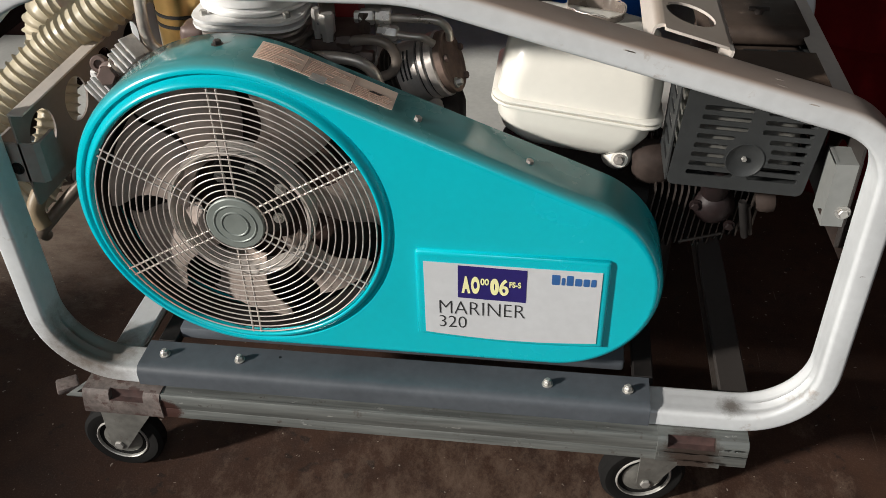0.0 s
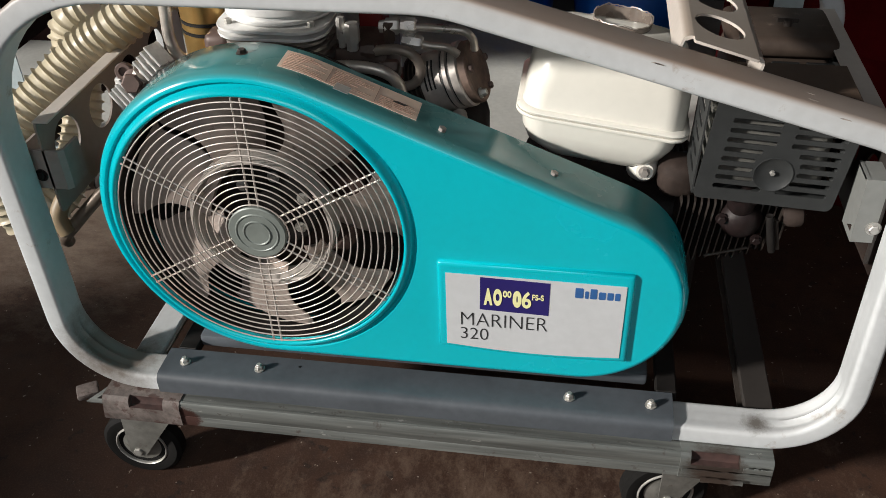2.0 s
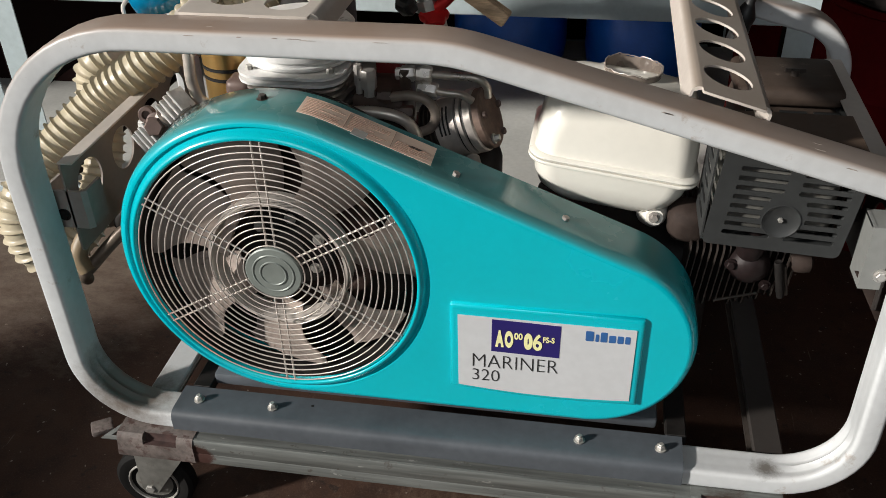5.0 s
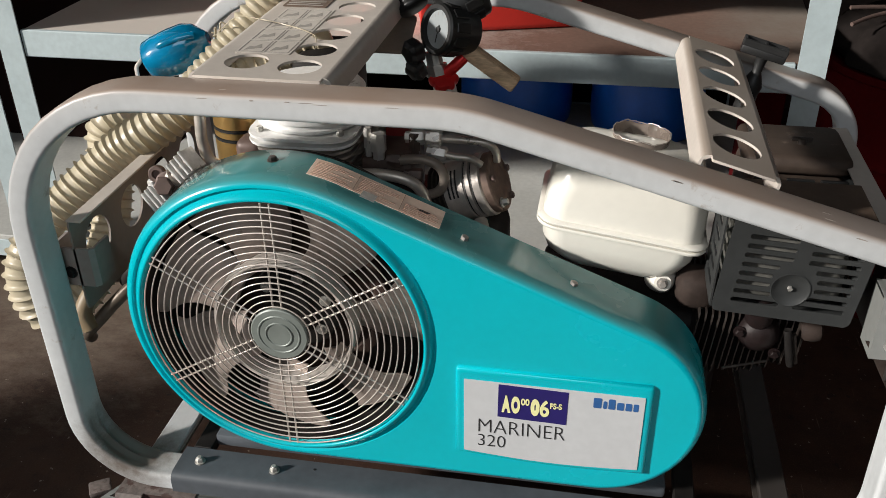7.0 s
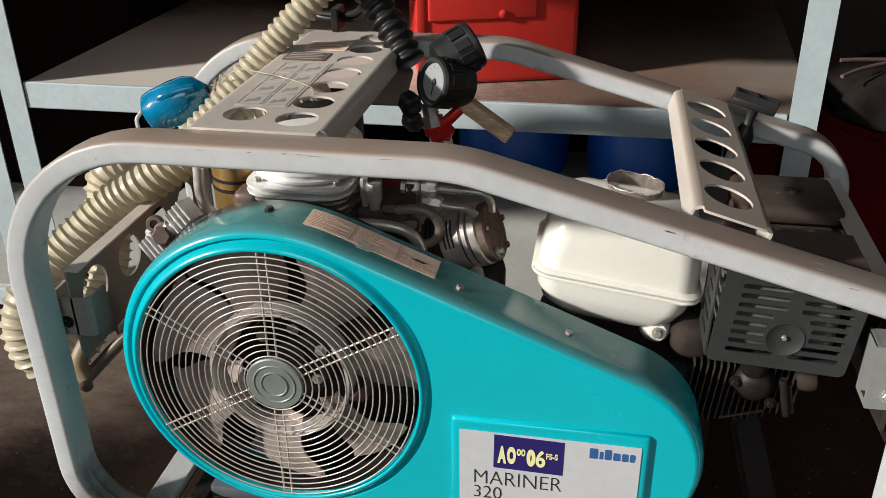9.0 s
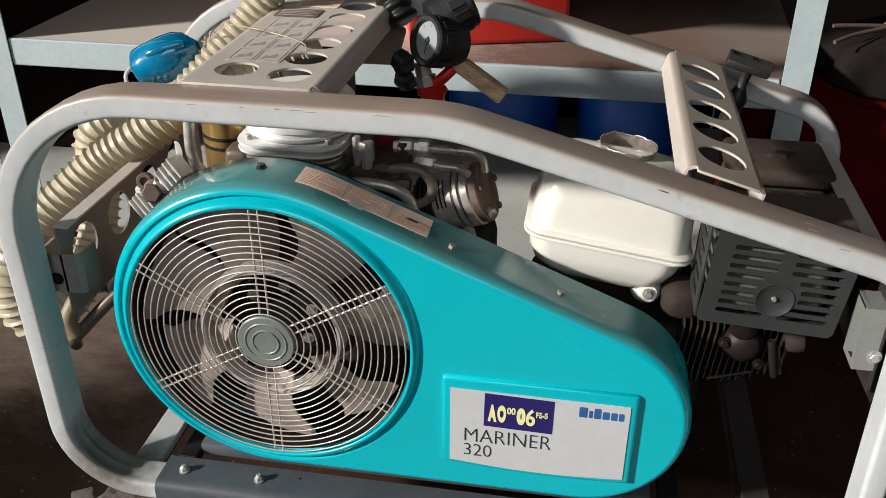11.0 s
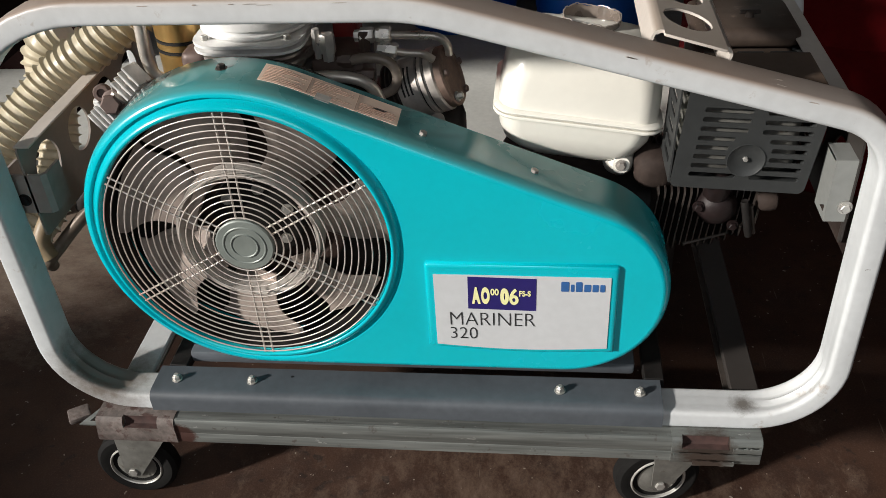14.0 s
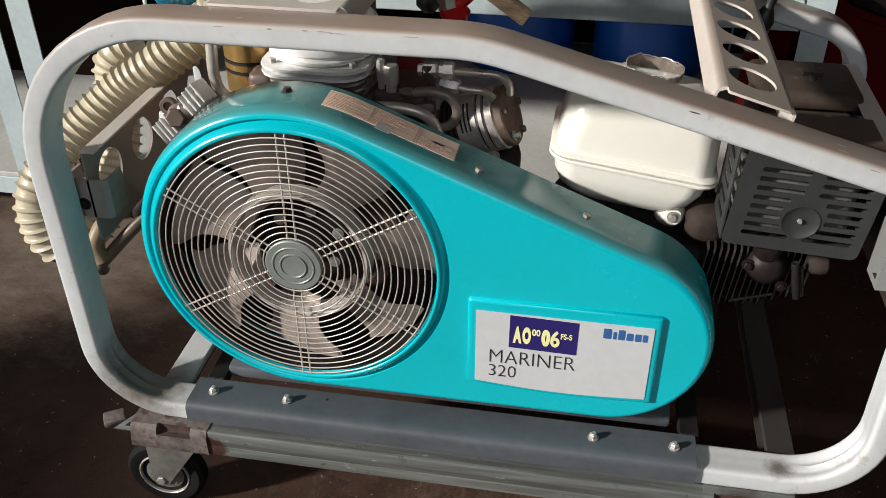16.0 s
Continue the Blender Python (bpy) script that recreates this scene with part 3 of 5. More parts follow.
for k in range(4):
    part("printed_line", cut_plate(rrect2(0.028, 0.078 - 0.006 * (k % 3), 0.346 + 0.010 * k, 0.349 + 0.010 * k, 0.001, 2), [], 0.0004, ML @ Matrix.Translation((0, 0, 0.0018))), FAINT, frame_ob)
    part("printed_line", cut_plate(rrect2(0.012, 0.064 - 0.006 * (k % 2), 0.290 + 0.009 * k, 0.293 + 0.009 * k, 0.001, 2), [], 0.0004, ML @ Matrix.Translation((0, 0, 0.0018))), DULL, frame_ob)

# end plates between the hoops
def end_plate(x, z0, z1, holes, lean):
    m = frame_m((x, 0.03, z0), (0, 1, 0), (lean, 0, 1))
    bm = cut_plate(rrect2(0, 0.40, 0, z1 - z0, 0.006, 3), holes, 0.003, m)
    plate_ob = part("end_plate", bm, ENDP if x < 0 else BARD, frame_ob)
    xf = x + lean * (z1 - z0)
    part("top_flange", box(xf - (0.004 if x < 0 else 0.024), xf + (0.017 if x < 0 else 0.004), 0.03, 0.43, z1 - 0.0005, z1 + 0.0025, 0.001, 1), PLATE, plate_ob)


end_plate(-0.535, 0.465, 0.598, [circle2(0.056 + 0.096 * k, 0.080, 0.031) for k in range(4)], 0.0)
end_plate(0.470, 0.47, 0.622, [circle2(0.060 + 0.096 * k, 0.08, 0.031) for k in range(4)], 0.0)
for x0, x1, z0, z1, b in ((-0.572, -0.511, 0.503, 0.559, -0.548), (0.443, 0.473, 0.503, 0.586, 0.464)):
    ear = rings([[(x, y, z) for x, y in ((x0, 0.030), (x1 - 0.006, 0.030), (x1, 0.036), (x1, 0.072), (x1 - 0.004, 0.072), (x1 - 0.004, 0.040), (x1 - 0.008, 0.034), (x0 + 0.004, 0.034), (x0 + 0.004, 0.072), (x0, 0.072))] for z in (z0, z1)])
    e = part("bracket", ear, BRKT if x0 < 0 else EARM, frame_ob)
    if x0 > 0:
        part("bracket_top", cut_plate([(x0, 0.0345), (x1 - 0.004, 0.0345), (x1 - 0.004, 0.072), (x0, 0.072)], [], 0.003, Matrix.Translation((0, 0, z1 - 0.0005))), EARM, e)
    hexbolt((b, 0.030, z0 + 0.020), (0, -1, 0), 0.006, 0.005, e, material=STEEL if x0 > 0 else DARK)

part("gusset", cut_plate([(0.4385, 0.520), (0.478, 0.450), (0.484, 0.512), (0.470, 0.520)], [], 0.003, frame_m((0, 0.038, 0), (1, 0, 0), (0, 0, 1))), COWLM, frame_ob)

# base: grey channels on the lower tubes, cross bars, engine bed
for y0, s in ((0.0, 1), (0.478, -1)):
    prof = [(-0.031, 0.209), (-0.0315, 0.2275), (-0.0306, 0.2325), (-0.0283, 0.2362), (-0.0250, 0.2388), (-0.0205, 0.2400), (-0.016, 0.2402), (0.027, 0.2402), (0.027, 0.2372), (-0.020, 0.2370), (-0.0255, 0.235), (-0.028, 0.231), (-0.028, 0.209)]
    loops = [[(x, y0 + s * u, z) for u, z in prof] for x in (-0.432, 0.277)]
    base = part("base_channel", rings(loops), GREYP, frame_ob, "grey powder-coated bent steel channel")
    for x in (-0.400, -0.290, 0.141, 0.248):
        bb = lathe((x, y0, 0.2406), (0, 0, 1), [(0, 0.0076), (0.0015, 0.0076)], 20)
        lathe((x, y0, 0.2420), (0, 0, 1), [(0, 0.0060), (0.0045, 0.0060), (0.006, 0.0048)], 6, bb)
        lathe((x, y0, 0.2475), (0, 0, 1), [(0, 0.0036), (0.002, 0.0036), (0.0028, 0.003)], 12, bb)
        part("bolt", bb, ZINC, base)
# Black disc put in place of a small dark hole.
part("hole_dot", lathe((-0.235, 0.012, 0.2402), (0, 0, 1), [(0, 0.0022), (0.0003, 0.0020)], 12), BLACK, frame_ob)
for x0, x1 in ((-0.495, -0.453), (0.374, 0.413)):
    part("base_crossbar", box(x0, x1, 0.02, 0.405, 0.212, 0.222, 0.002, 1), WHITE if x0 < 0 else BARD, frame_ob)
part("machine_bed", box(-0.398, 0.245, 0.05, 0.375, 0.226, 0.247, 0.005, 2), GREYP, frame_ob, "dark grey steel bed plate")
for x in (-0.41, 0.27):
    part("bed_rail", box(x - 0.014, x + 0.014, 0.03, 0.395, 0.222, 0.238, 0.002, 1), DARK, frame_ob)

# ---- belt guard ----
guard = thing("belt_guard", (-0.05, 0.06, 0.25), "glossy teal belt guard housing with a round wire fan grille", "belt guard")
C1, R1, C2, R2 = Vector((-0.258, 0.476)), 0.213, Vector((0.142, 0.397)), 0.1345
FACE, BACK = 0.010, 0.095


def hull(inset, n1=90, n2=60):
    a, b = R1 - inset, R2 - inset
    d = C2 - C1
    base = math.atan2(d.y, d.x)
    off = math.acos((a - b) / d.length)
    out = [C1 + a * Vector((math.cos(t), math.sin(t))) for t in (base + off + (2 * math.pi - 2 * off) * k / n1 for k in range(n1 + 1))]
    straight = lambda p, q, n: [p.lerp(q, k / n) for k in range(1, n)]  # noqa: E731
    end = [C2 + b * Vector((math.cos(t), math.sin(t))) for t in (base - off + 2 * off * k / n2 for k in range(n2 + 1))]
    return out + straight(out[-1], end[0], 24) + end + straight(end[-1], out[0], 24)


loops = []
for inset, y in ((0.004, BACK), (0.0, BACK - 0.002), (0.0, 0.050), (0.0, 0.034)):
    loops.append([(p.x, y, p.y) for p in hull(inset)])
for k in range(1, 10):
    a = radians(90 * k / 9)
    i, y = 0.012 * (1 - math.cos(a)), 0.030 - (0.030 - FACE) * math.sin(a)
    loops.append([(p.x, y, p.y) for p in hull(i)])
inner = hull(0.012)
# the fan mouth: a groove and a raised rolled rim round the grille
mouth = []
for r, y in ((0.2005, FACE), (0.1998, 0.0112), (0.1988, 0.0132), (0.1975, 0.0136), (0.1964, 0.0126), (0.1950, 0.0104), (0.1930, 0.0076), (0.1910, 0.0054), (0.1890, 0.0040), (0.1872, 0.0034), (0.1854, 0.0044), (0.1843, 0.0068), (0.1838, 0.0095), (0.1836, 0.0140)):
    mouth.append([(C1.x + r * (p - C1).normalized().x, y, C1.y + r * (p - C1).normalized().y) for p in inner])
part("shell", rings(loops, caps=False), DUSTY, guard, "dusty teal shell with a duller toned top", smooth=50)
part("mouth_rim", rings([loops[-1]] + mouth, caps=False), TEAL, guard, smooth=50)
# Dark ring in place of the shade inside the mouth.
part("mouth_shade_ring", lathe((C1.x, 0.012, C1.y), (0, 1, 0), [(0, 0.1900), (0, 0.1845), (0.045, 0.1835), (0.047, 0.1900)], 72, caps=False), DARK, guard, "dark ring added for shade inside the fan mouth")
part("back_sheet", cut_plate([(p.x, p.y) for p in hull(0.006)], [circle2(C1.x, C1.y, 0.165, 64)], 0.002, frame_m((0, BACK - 0.004, 0), (1, 0, 0), (0, 0, 1))), DARK, guard)

grille = part("grille_hub", lathe((C1.x, 0.006, C1.y), (0, -1, 0), [(0, 0.0375), (0.004, 0.0375), (0.0052, 0.036), (0.0052, 0.0285), (0.0062, 0.0275), (0.0062, 0.0265), (0.0052, 0.0255), (0.0052, 0.0185), (0.0066, 0.0175), (0.0066, 0.0165), (0.0056, 0.0155), (0.0056, 0.0001)], 64), HUBM, guard, "round pressed aluminium hub disc")
for k in range(17):
    r = 0.0405 + (0.1795 - 0.0405) * k / 16
    pts = [Vector((C1.x + r * math.cos(2 * math.pi * j / 96), 0.0035, C1.y + r * math.sin(2 * math.pi * j / 96))) for j in range(96)]
    loops = []
    for p in pts:
        o = Vector((p.x - C1.x, 0, p.z - C1.y)).normalized()
        loops.append([p + (o * math.cos(t) + Vector((0, 1, 0)) * math.sin(t)) * 0.00098 for t in (math.pi * 2 * q / 6 for q in range(6))])
    part("ring_wire", rings(loops, closed_path=True), WIRE, grille, smooth=80)
for k in range(6):
    a = radians(30 + 60 * k)
    d, s = Vector((math.cos(a), 0, math.sin(a))), Vector((-math.sin(a), 0, math.cos(a)))
    for e in (-0.0055, 0.0055):
        o = Vector((C1.x, 0.0062, C1.y)) + s * e
        part("spoke_wire", rod(o + d * 0.034, o + d * 0.1835, 0.0013, 6), WIRE, grille)

# name plate on a raised panel
low = [(-0.0225 + 0.222 * k / 20, 0.3240 - 0.0015 * k / 20 - 0.0058 * math.sin(math.pi * k / 20)) for k in range(21)]
rim_low = [(-0.033 + 0.242 * k / 20, 0.3185 - 0.004 * k / 20 - 0.0055 * math.sin(math.pi * k / 20)) for k in range(21)]
outer = rim_low + [(0.209, 0.4515), (0.2065, 0.454), (-0.0305, 0.455), (-0.033, 0.4525)]
mid = Vector((0.09, 0.387))
loops = [[(x, FACE + 0.002, z) for x, z in outer], [(x, 0.0005, z) for x, z in outer]]
for f, y in ((0.0012, -0.0012), (0.003, -0.0022), (0.006, -0.0025)):
    loops.append([(x - math.copysign(f, x - mid.x), y, z - math.copysign(min(f, 0.5 * abs(z - mid.y)), z - mid.y)) for x, z in outer])
panel = part("name_panel", rings(loops), TEAL, guard, smooth=45)
plate = part("name_plate", cut_plate(low + [(0.1995, 0.4385), (-0.0225, 0.4400)], [], 0.0012, frame_m((0, -0.0035, 0), (1, 0, 0), (0, 0, 1))), PALE, guard, "pale silver name plate with dark lettering")
TX = frame_m((0, -0.0039, 0), (1, 0, 0), (0, 0, 1))
stick = part("asset_sticker", cut_plate([(0.0205, 0.3860), (0.1070, 0.3840), (0.1075, 0.4355), (0.0210, 0.4375)], [], 0.0004, TX), NAVY, plate, "navy blue sticker with pale yellow numbers")
T2 = Matrix.Translation((0, -0.0004, 0)) @ TX
for txt, x0, x1, z0, z1, fat in (("A", 0.0255, 0.0367, 0.3945, 0.4215, 0.0030), ("O", 0.0375, 0.0485, 0.3945, 0.4215, 0.0030), ("00", 0.0495, 0.0602, 0.4090, 0.4195, 0.0012), ("0", 0.0618, 0.0728, 0.3940, 0.4205, 0.0030), ("6", 0.0735, 0.0846, 0.3940, 0.4205, 0.0006), ("6", 0.0740, 0.0850, 0.3944, 0.4201, 0.0006), ("6", 0.0732, 0.0842, 0.3944, 0.4201, 0.0006), ("FS-S", 0.0858, 0.1003, 0.4080, 0.4170, 0.0012)):
    letters("sticker_letters", txt, 0.04, T2 @ Matrix.Translation((0, 0, x0 * 0.003)), YELLOW, stick, fat=fat, fill=(x0, x1, z0, z1))
letters("name_letters", "MARINER", 0.0322, TX @ Matrix.Translation((-0.006, 0.3578, 0)), INK, plate, squeeze=0.84, fat=-0.0006)
letters("name_letters", "320", 0.0285, TX @ Matrix.Translation((-0.006, 0.3348, 0)), INK, plate, squeeze=0.90, fat=-0.0005)
# maker's mark as a row of plain blue blocks
for ob in (panel, plate):
    ob.location = (0, 0.0060, -0.0051)
for x0, x1, z1 in ((0.1380, 0.1480, 0.432), (0.1500, 0.1545, 0.428), (0.1562, 0.1645, 0.432), (0.1665, 0.1750, 0.428), (0.1768, 0.1845, 0.428), (0.1862, 0.1925, 0.428)):
    part("maker_mark", cut_plate(rrect2(x0, x1, 0.4165, z1, 0.0015, 3), [], 0.0004, TX), LOGO, plate)

# paper label and screws on the sloping top
d12 = C2 - C1
tilt = math.atan2(d12.y, d12.x) + math.acos((R1 - R2) / d12.length) - math.pi / 2
along, up = Vector((math.cos(tilt), 0, math.sin(tilt))), Vector((-math.sin(tilt), 0, math.cos(tilt)))
edge = C1 + R1 * Vector((up.x, up.z))


def on_top(a, y, h):
    """Point a along the sloping top (negative: on round shoulder), y deep, h above it."""
    if a >= 0:
        p = edge + Vector((along.x, along.z)) * a + Vector((up.x, up.z)) * h
    else:
        t = math.atan2(up.z, up.x) - a / R1
        p = C1 + (R1 + h) * Vector((math.cos(t), math.sin(t)))
    return Vector((p.x, y, p.y))


def strip(a0, a1, y0, y1, h, skew=0.0, n=10, bm=None):
    ids = [a0 + (a1 - a0) * k / n for k in range(n + 1)]
    return rings([[on_top(a, y0, h), on_top(a + skew, y1, h), on_top(a + skew, y1, h - 0.0004), on_top(a, y0, h - 0.0004)] for a in ids], bm=bm)


paper = part("paper_label", strip(-0.040, 0.129, 0.039, 0.082, 0.0009), LABEL, guard, "faded pinkish paper instruction label")
for x in (0.017, 0.076):
    part("printed_line", strip(x, x + 0.0007, 0.041, 0.080, 0.0013, 0, 2), FAINT, paper)
rnd = random.Random(4)
for a, b, rows in ((-0.036, 0.013, 10), (0.021, 0.071, 10), (0.080, 0.125, 6)):
    block = bmesh.new()
    for j in range(rows):
        y, x = 0.0425 + 0.0037 * j, a
        while x < b - 0.004:
            e = min(x + rnd.uniform(0.003, 0.012), b)
            strip(x, e, y, y + 0.0009, 0.0013, 0, 2, block)
            x = e + rnd.uniform(0.001, 0.003)
            if rnd.random() < 0.08:
                break
    part("printed_text", block, FAINT, paper)
part("printed_mark", strip(0.096, 0.110, 0.059, 0.063, 0.0013, 0.004, 3), INK, paper)
part("tape_strip", strip(0.028, 0.046, 0.033, 0.049, 0.0017, 0.001, 3), CLEAR, paper, "clear tape scrap")
for x, y, z in ((-0.264, 0.062, 0.689), (-0.029, 0.042, 0.6115), (0.102, 0.048, 0.557)):
    n = up if x > -0.2 else Vector((0, 0, 1))
    hexbolt((x, y, z - 0.001), n, 0.0050, 0.006, guard, name="screw", material=SLEEVE if x > -0.2 else IRON)

# ---- fan and compressor block ----
comp = thing("compressor_block", (-0.2, 0.25, 0.247), "oily grey high-pressure compressor block with finned cylinders and pipes", "air compressor")
CX, CZ = C1.x, C1.y
fan = part("fan_hub", lathe((CX, 0.086, CZ), (0, -1, 0), [(0, 0.062), (0.02, 0.062), (0.024, 0.055), (0.024, 0.03), (0.034, 0.026), (0.034, 0.001)], 40), DARK, comp)
for k in range(7):
    a0 = 77 + 51.43 * k
    loops = []
    for j in range(11):
        f = j / 10
        r = 0.074 + 0.1035 * f
        lead = a0 + 3 - 11 * math.sin(math.pi * f) + 4 * f - 5 * max(0, f - 0.8) ** 2 / 0.04
        span = 41 - 6 * math.sin(math.pi * f)
        lp, bk = [], []
        for i in range(11):
            u = i / 10
            a = radians(lead - span * u)
            y = 0.037 + 0.032 * u**1.25 - 0.004 * f * (1 - u)
            lp.append((CX + r * math.cos(a), y, CZ + r * math.sin(a)))
            bk.append((CX + r * math.cos(a), y + 0.0022, CZ + r * math.sin(a)))
        loops.append(lp + bk[::-1])
    part("fan_blade", rings(loops), BLADE, fan)
# Backing disc added to keep the gaps between the blades dark.
part("fan_backing", lathe((CX, 0.124, CZ), (0, -1, 0), [(0, 0.20), (0.004, 0.20), (0.006, 0.19), (0.006, 0.05), (0.02, 0.045), (0.02, 0.001)], 48), IRON, comp)
part("flywheel", lathe((CX, 0.10, CZ), (0, -1, 0), [(0, 0.07), (0.0, 0.120), (0.012, 0.120), (0.012, 0.106), (0.006, 0.100), (0.006, 0.07)], 64), BROWNM, comp)
part("flywheel_ring", lathe((CX, 0.047, CZ), (0, -1, 0), [(0.0, 0.086), (0.028, 0.088), (0.030, 0.0895), (0.030, 0.0925), (0.028, 0.0935), (0.0, 0.0945)], 64, caps=False), WIRE, comp)
for k in range(6):
    a = radians(20 + 60 * k)
    hexbolt((CX + 0.046 * math.cos(a), 0.062, CZ + 0.046 * math.sin(a)), (0, -1, 0), 0.0055, 0.006, fan)
part("crankcase", box(-0.38, -0.10, 0.125, 0.34, 0.247, 0.56, 0.03, 3), DARK, comp)

def fins(p, axis, r, h, count, material, parent, name="finned_cylinder"):
    prof = []
    s = h / count
    for k in range(count):
        prof += [(k * s, r * 0.82), (k * s + s * 0.45, r * 0.82), (k * s + s * 0.5, r), (k * s + s * 0.9, r), (k * s + s * 0.95, r * 0.82)]
    return part(name, lathe(p, axis, prof, 40), material, parent, smooth=30)


# Added dark box so the space under the cross plate reads dark.
part("dark_filler", box(-0.325, -0.238, 0.305, 0.43, 0.54, 0.735, 0.02, 3), DARK, comp)
first = fins((-0.262, 0.215, 0.560), (0, 0, 1), 0.074, 0.108, 7, ALU, comp)
part("cylinder_head", lathe((-0.262, 0.215, 0.686), (0, 0, 1), [(0, 0.070), (0.003, 0.0735), (0.006, 0.0735), (0.0075, 0.0705), (0.012, 0.0705), (0.0135, 0.0735), (0.040, 0.0735), (0.046, 0.068), (0.048, 0.001)], 56), HEADW, comp, "silver-painted cylinder head")
for k in range(5):
    z = 0.684 - 0.0092 * k
    g = 0.004 * (k > 1)
    part("head_fin", cut_plate(arc_path([(-0.334 + g, 0.135 + g, 0.035), (-0.190 - g, 0.135 + g, 0.035), (-0.190 - g, 0.295, 0.035), (-0.334 + g, 0.295, 0.035)], 4), [], 0.0036, Matrix.Translation((0, 0, z))), HEADW if k < 2 else ALU, first)
for x, y in ((-0.316, 0.158), (-0.208, 0.158), (-0.206, 0.27)):
    hexbolt((x, y, 0.684), (0, 0, 1), 0.0048, 0.006, first, False)
o2, ax = Vector((-0.078, 0.208, 0.586)), Vector((0.90, -0.10, 0.36)).normalized()
d2, u2, v2 = frame_of(ax)
second = part("finned_cylinder", lathe(o2 - ax * 0.026, ax, [(q, r) for k in range(2, 6) for q, r in ((k * 0.0065, 0.033), (k * 0.0065 + 0.003, 0.033), (k * 0.0065 + 0.0032, 0.041), (k * 0.0065 + 0.0055, 0.041))], 40), IRON, comp, smooth=30)
part("cylinder_sleeve", lathe(o2 + ax * 0.005, ax, [(0.007, 0.0385), (0.008, 0.0418), (0.036, 0.0418), (0.037, 0.0400), (0.0395, 0.0400), (0.0405, 0.0430), (0.046, 0.0430), (0.047, 0.0400), (0.0495, 0.0400), (0.0505, 0.0432), (0.060, 0.0432), (0.062, 0.0405)], 48), SLEEVE, comp, smooth=25)
for q in (0.0433, 0.0533):
    part("groove_ring", lathe(o2 + ax * q, ax, [(-0.0007, 0.0402), (-0.0004, 0.0413), (0.0026, 0.0413), (0.0029, 0.0402)], 48), BLACK, comp)
part("valve_head", lathe(o2 + ax * 0.0665, ax, [(0, 0.0390), (0.001, 0.0410), (0.010, 0.0410), (0.012, 0.039), (0.0115, 0.030), (0.010, 0.028), (0.010, 0.001)], 48), FACEM, comp)
# Added dark box for the shaded space under the second cylinder.
part("dark_underside", box(-0.075, 0.006, 0.165, 0.26, 0.46, 0.560, 0.022, 3), DARK, comp)
part("drain_fitting", lathe((-0.022, 0.160, 0.556), (0.3, -0.9, -0.3), [(-0.02, 0.010), (0.012, 0.010), (0.012, 0.013), (0.022, 0.013), (0.022, 0.007), (0.03, 0.007)], 20), SLEEVE, comp)
for q in (0.0205, 0.0262, 0.0319):
    arc = [o2 + ax * q + (u2 * math.cos(t) + v2 * math.sin(t)) * 0.0414 for t in (radians(a) for a in range(8, 66, 6))]
    part("slit", sweep(arc, 0.0014, 6), BLACK, second)
for k in range(5):
    q = o2 + ax * 0.080 + (u2 * math.cos(k * 1.257 + 0.5) + v2 * math.sin(k * 1.257 + 0.5)) * 0.032
    hexbolt(q, ax, 0.0048, 0.0045 if k != 4 else 0.008, second, k == 4, material=ZINC if k == 4 else NUTM)
part("valve_block", box(-0.188, -0.118, 0.175, 0.26, 0.575, 0.648, 0.006, 2), BLOCKM, comp)
part("red_block", box(-0.172, -0.138, 0.25, 0.29, 0.60, 0.70, 0.004, 2), REDBLK, comp)
for p, d, h, r in (
    ((-0.176, 0.176, 0.650), (0, 0, 1), 0.040, 0.0060), ((-0.162, 0.174, 0.648), (0, 0, 1), 0.036, 0.0105), ((-0.128, 0.185, 0.676), (1, 0, 0.05), 0.026, 0.0105),
    ((-0.100, 0.182, 0.678), (1, 0, 0), 0.020, 0.0115), ((-0.115, 0.182, 0.650), (0, 0, 1), 0.034, 0.0085), ((-0.098, 0.178, 0.662), (1, -0.1, -0.1), 0.026, 0.0095),
    ((-0.128, 0.172, 0.628), (1, 0, 0), 0.024, 0.0095), ((-0.150, 0.170, 0.650), (1, 0, 0), 0.020, 0.0100)):
    part("pipe_fitting", lathe(p, d, [(0, r * 0.75), (h * 0.3, r * 0.75), (h * 0.3, r), (h * 0.9, r), (h, r * 0.8)], 6), FITM if p[2] > 0.655 or p[0] < -0.16 else BLOCKM, comp)
for pts, r in (
    ([(-0.085, 0.182, 0.678), (-0.05, 0.180, 0.678), (-0.022, 0.180, 0.676), (-0.010, 0.182, 0.665), (-0.008, 0.185, 0.650)], 0.0052),
    ([(-0.080, 0.176, 0.660), (-0.062, 0.175, 0.657), (-0.042, 0.176, 0.655), (-0.028, 0.180, 0.645)], 0.0050),
    ([(-0.135, 0.168, 0.650), (-0.105, 0.165, 0.655), (-0.083, 0.165, 0.648), (-0.074, 0.165, 0.630), (-0.082, 0.166, 0.610), (-0.105, 0.168, 0.600)], 0.0066),
    ([(-0.205, 0.160, 0.628), (-0.160, 0.155, 0.634), (-0.125, 0.155, 0.630), (-0.105, 0.158, 0.615), (-0.096, 0.16, 0.590)], 0.0078),
    ([(-0.398, 0.175, 0.755), (-0.400, 0.170, 0.725), (-0.401, 0.165, 0.690), (-0.402, 0.165, 0.655), (-0.391, 0.165, 0.630), (-0.35, 0.17, 0.618)], 0.0078),
    ([(-0.130, 0.145, 0.605), (-0.09, 0.14, 0.590), (-0.060, 0.15, 0.570)], 0.006),
):
    part("pipe", sweep(spline(pts, 8), r, 14), LOOPM if r == 0.0066 else PIPE, comp)
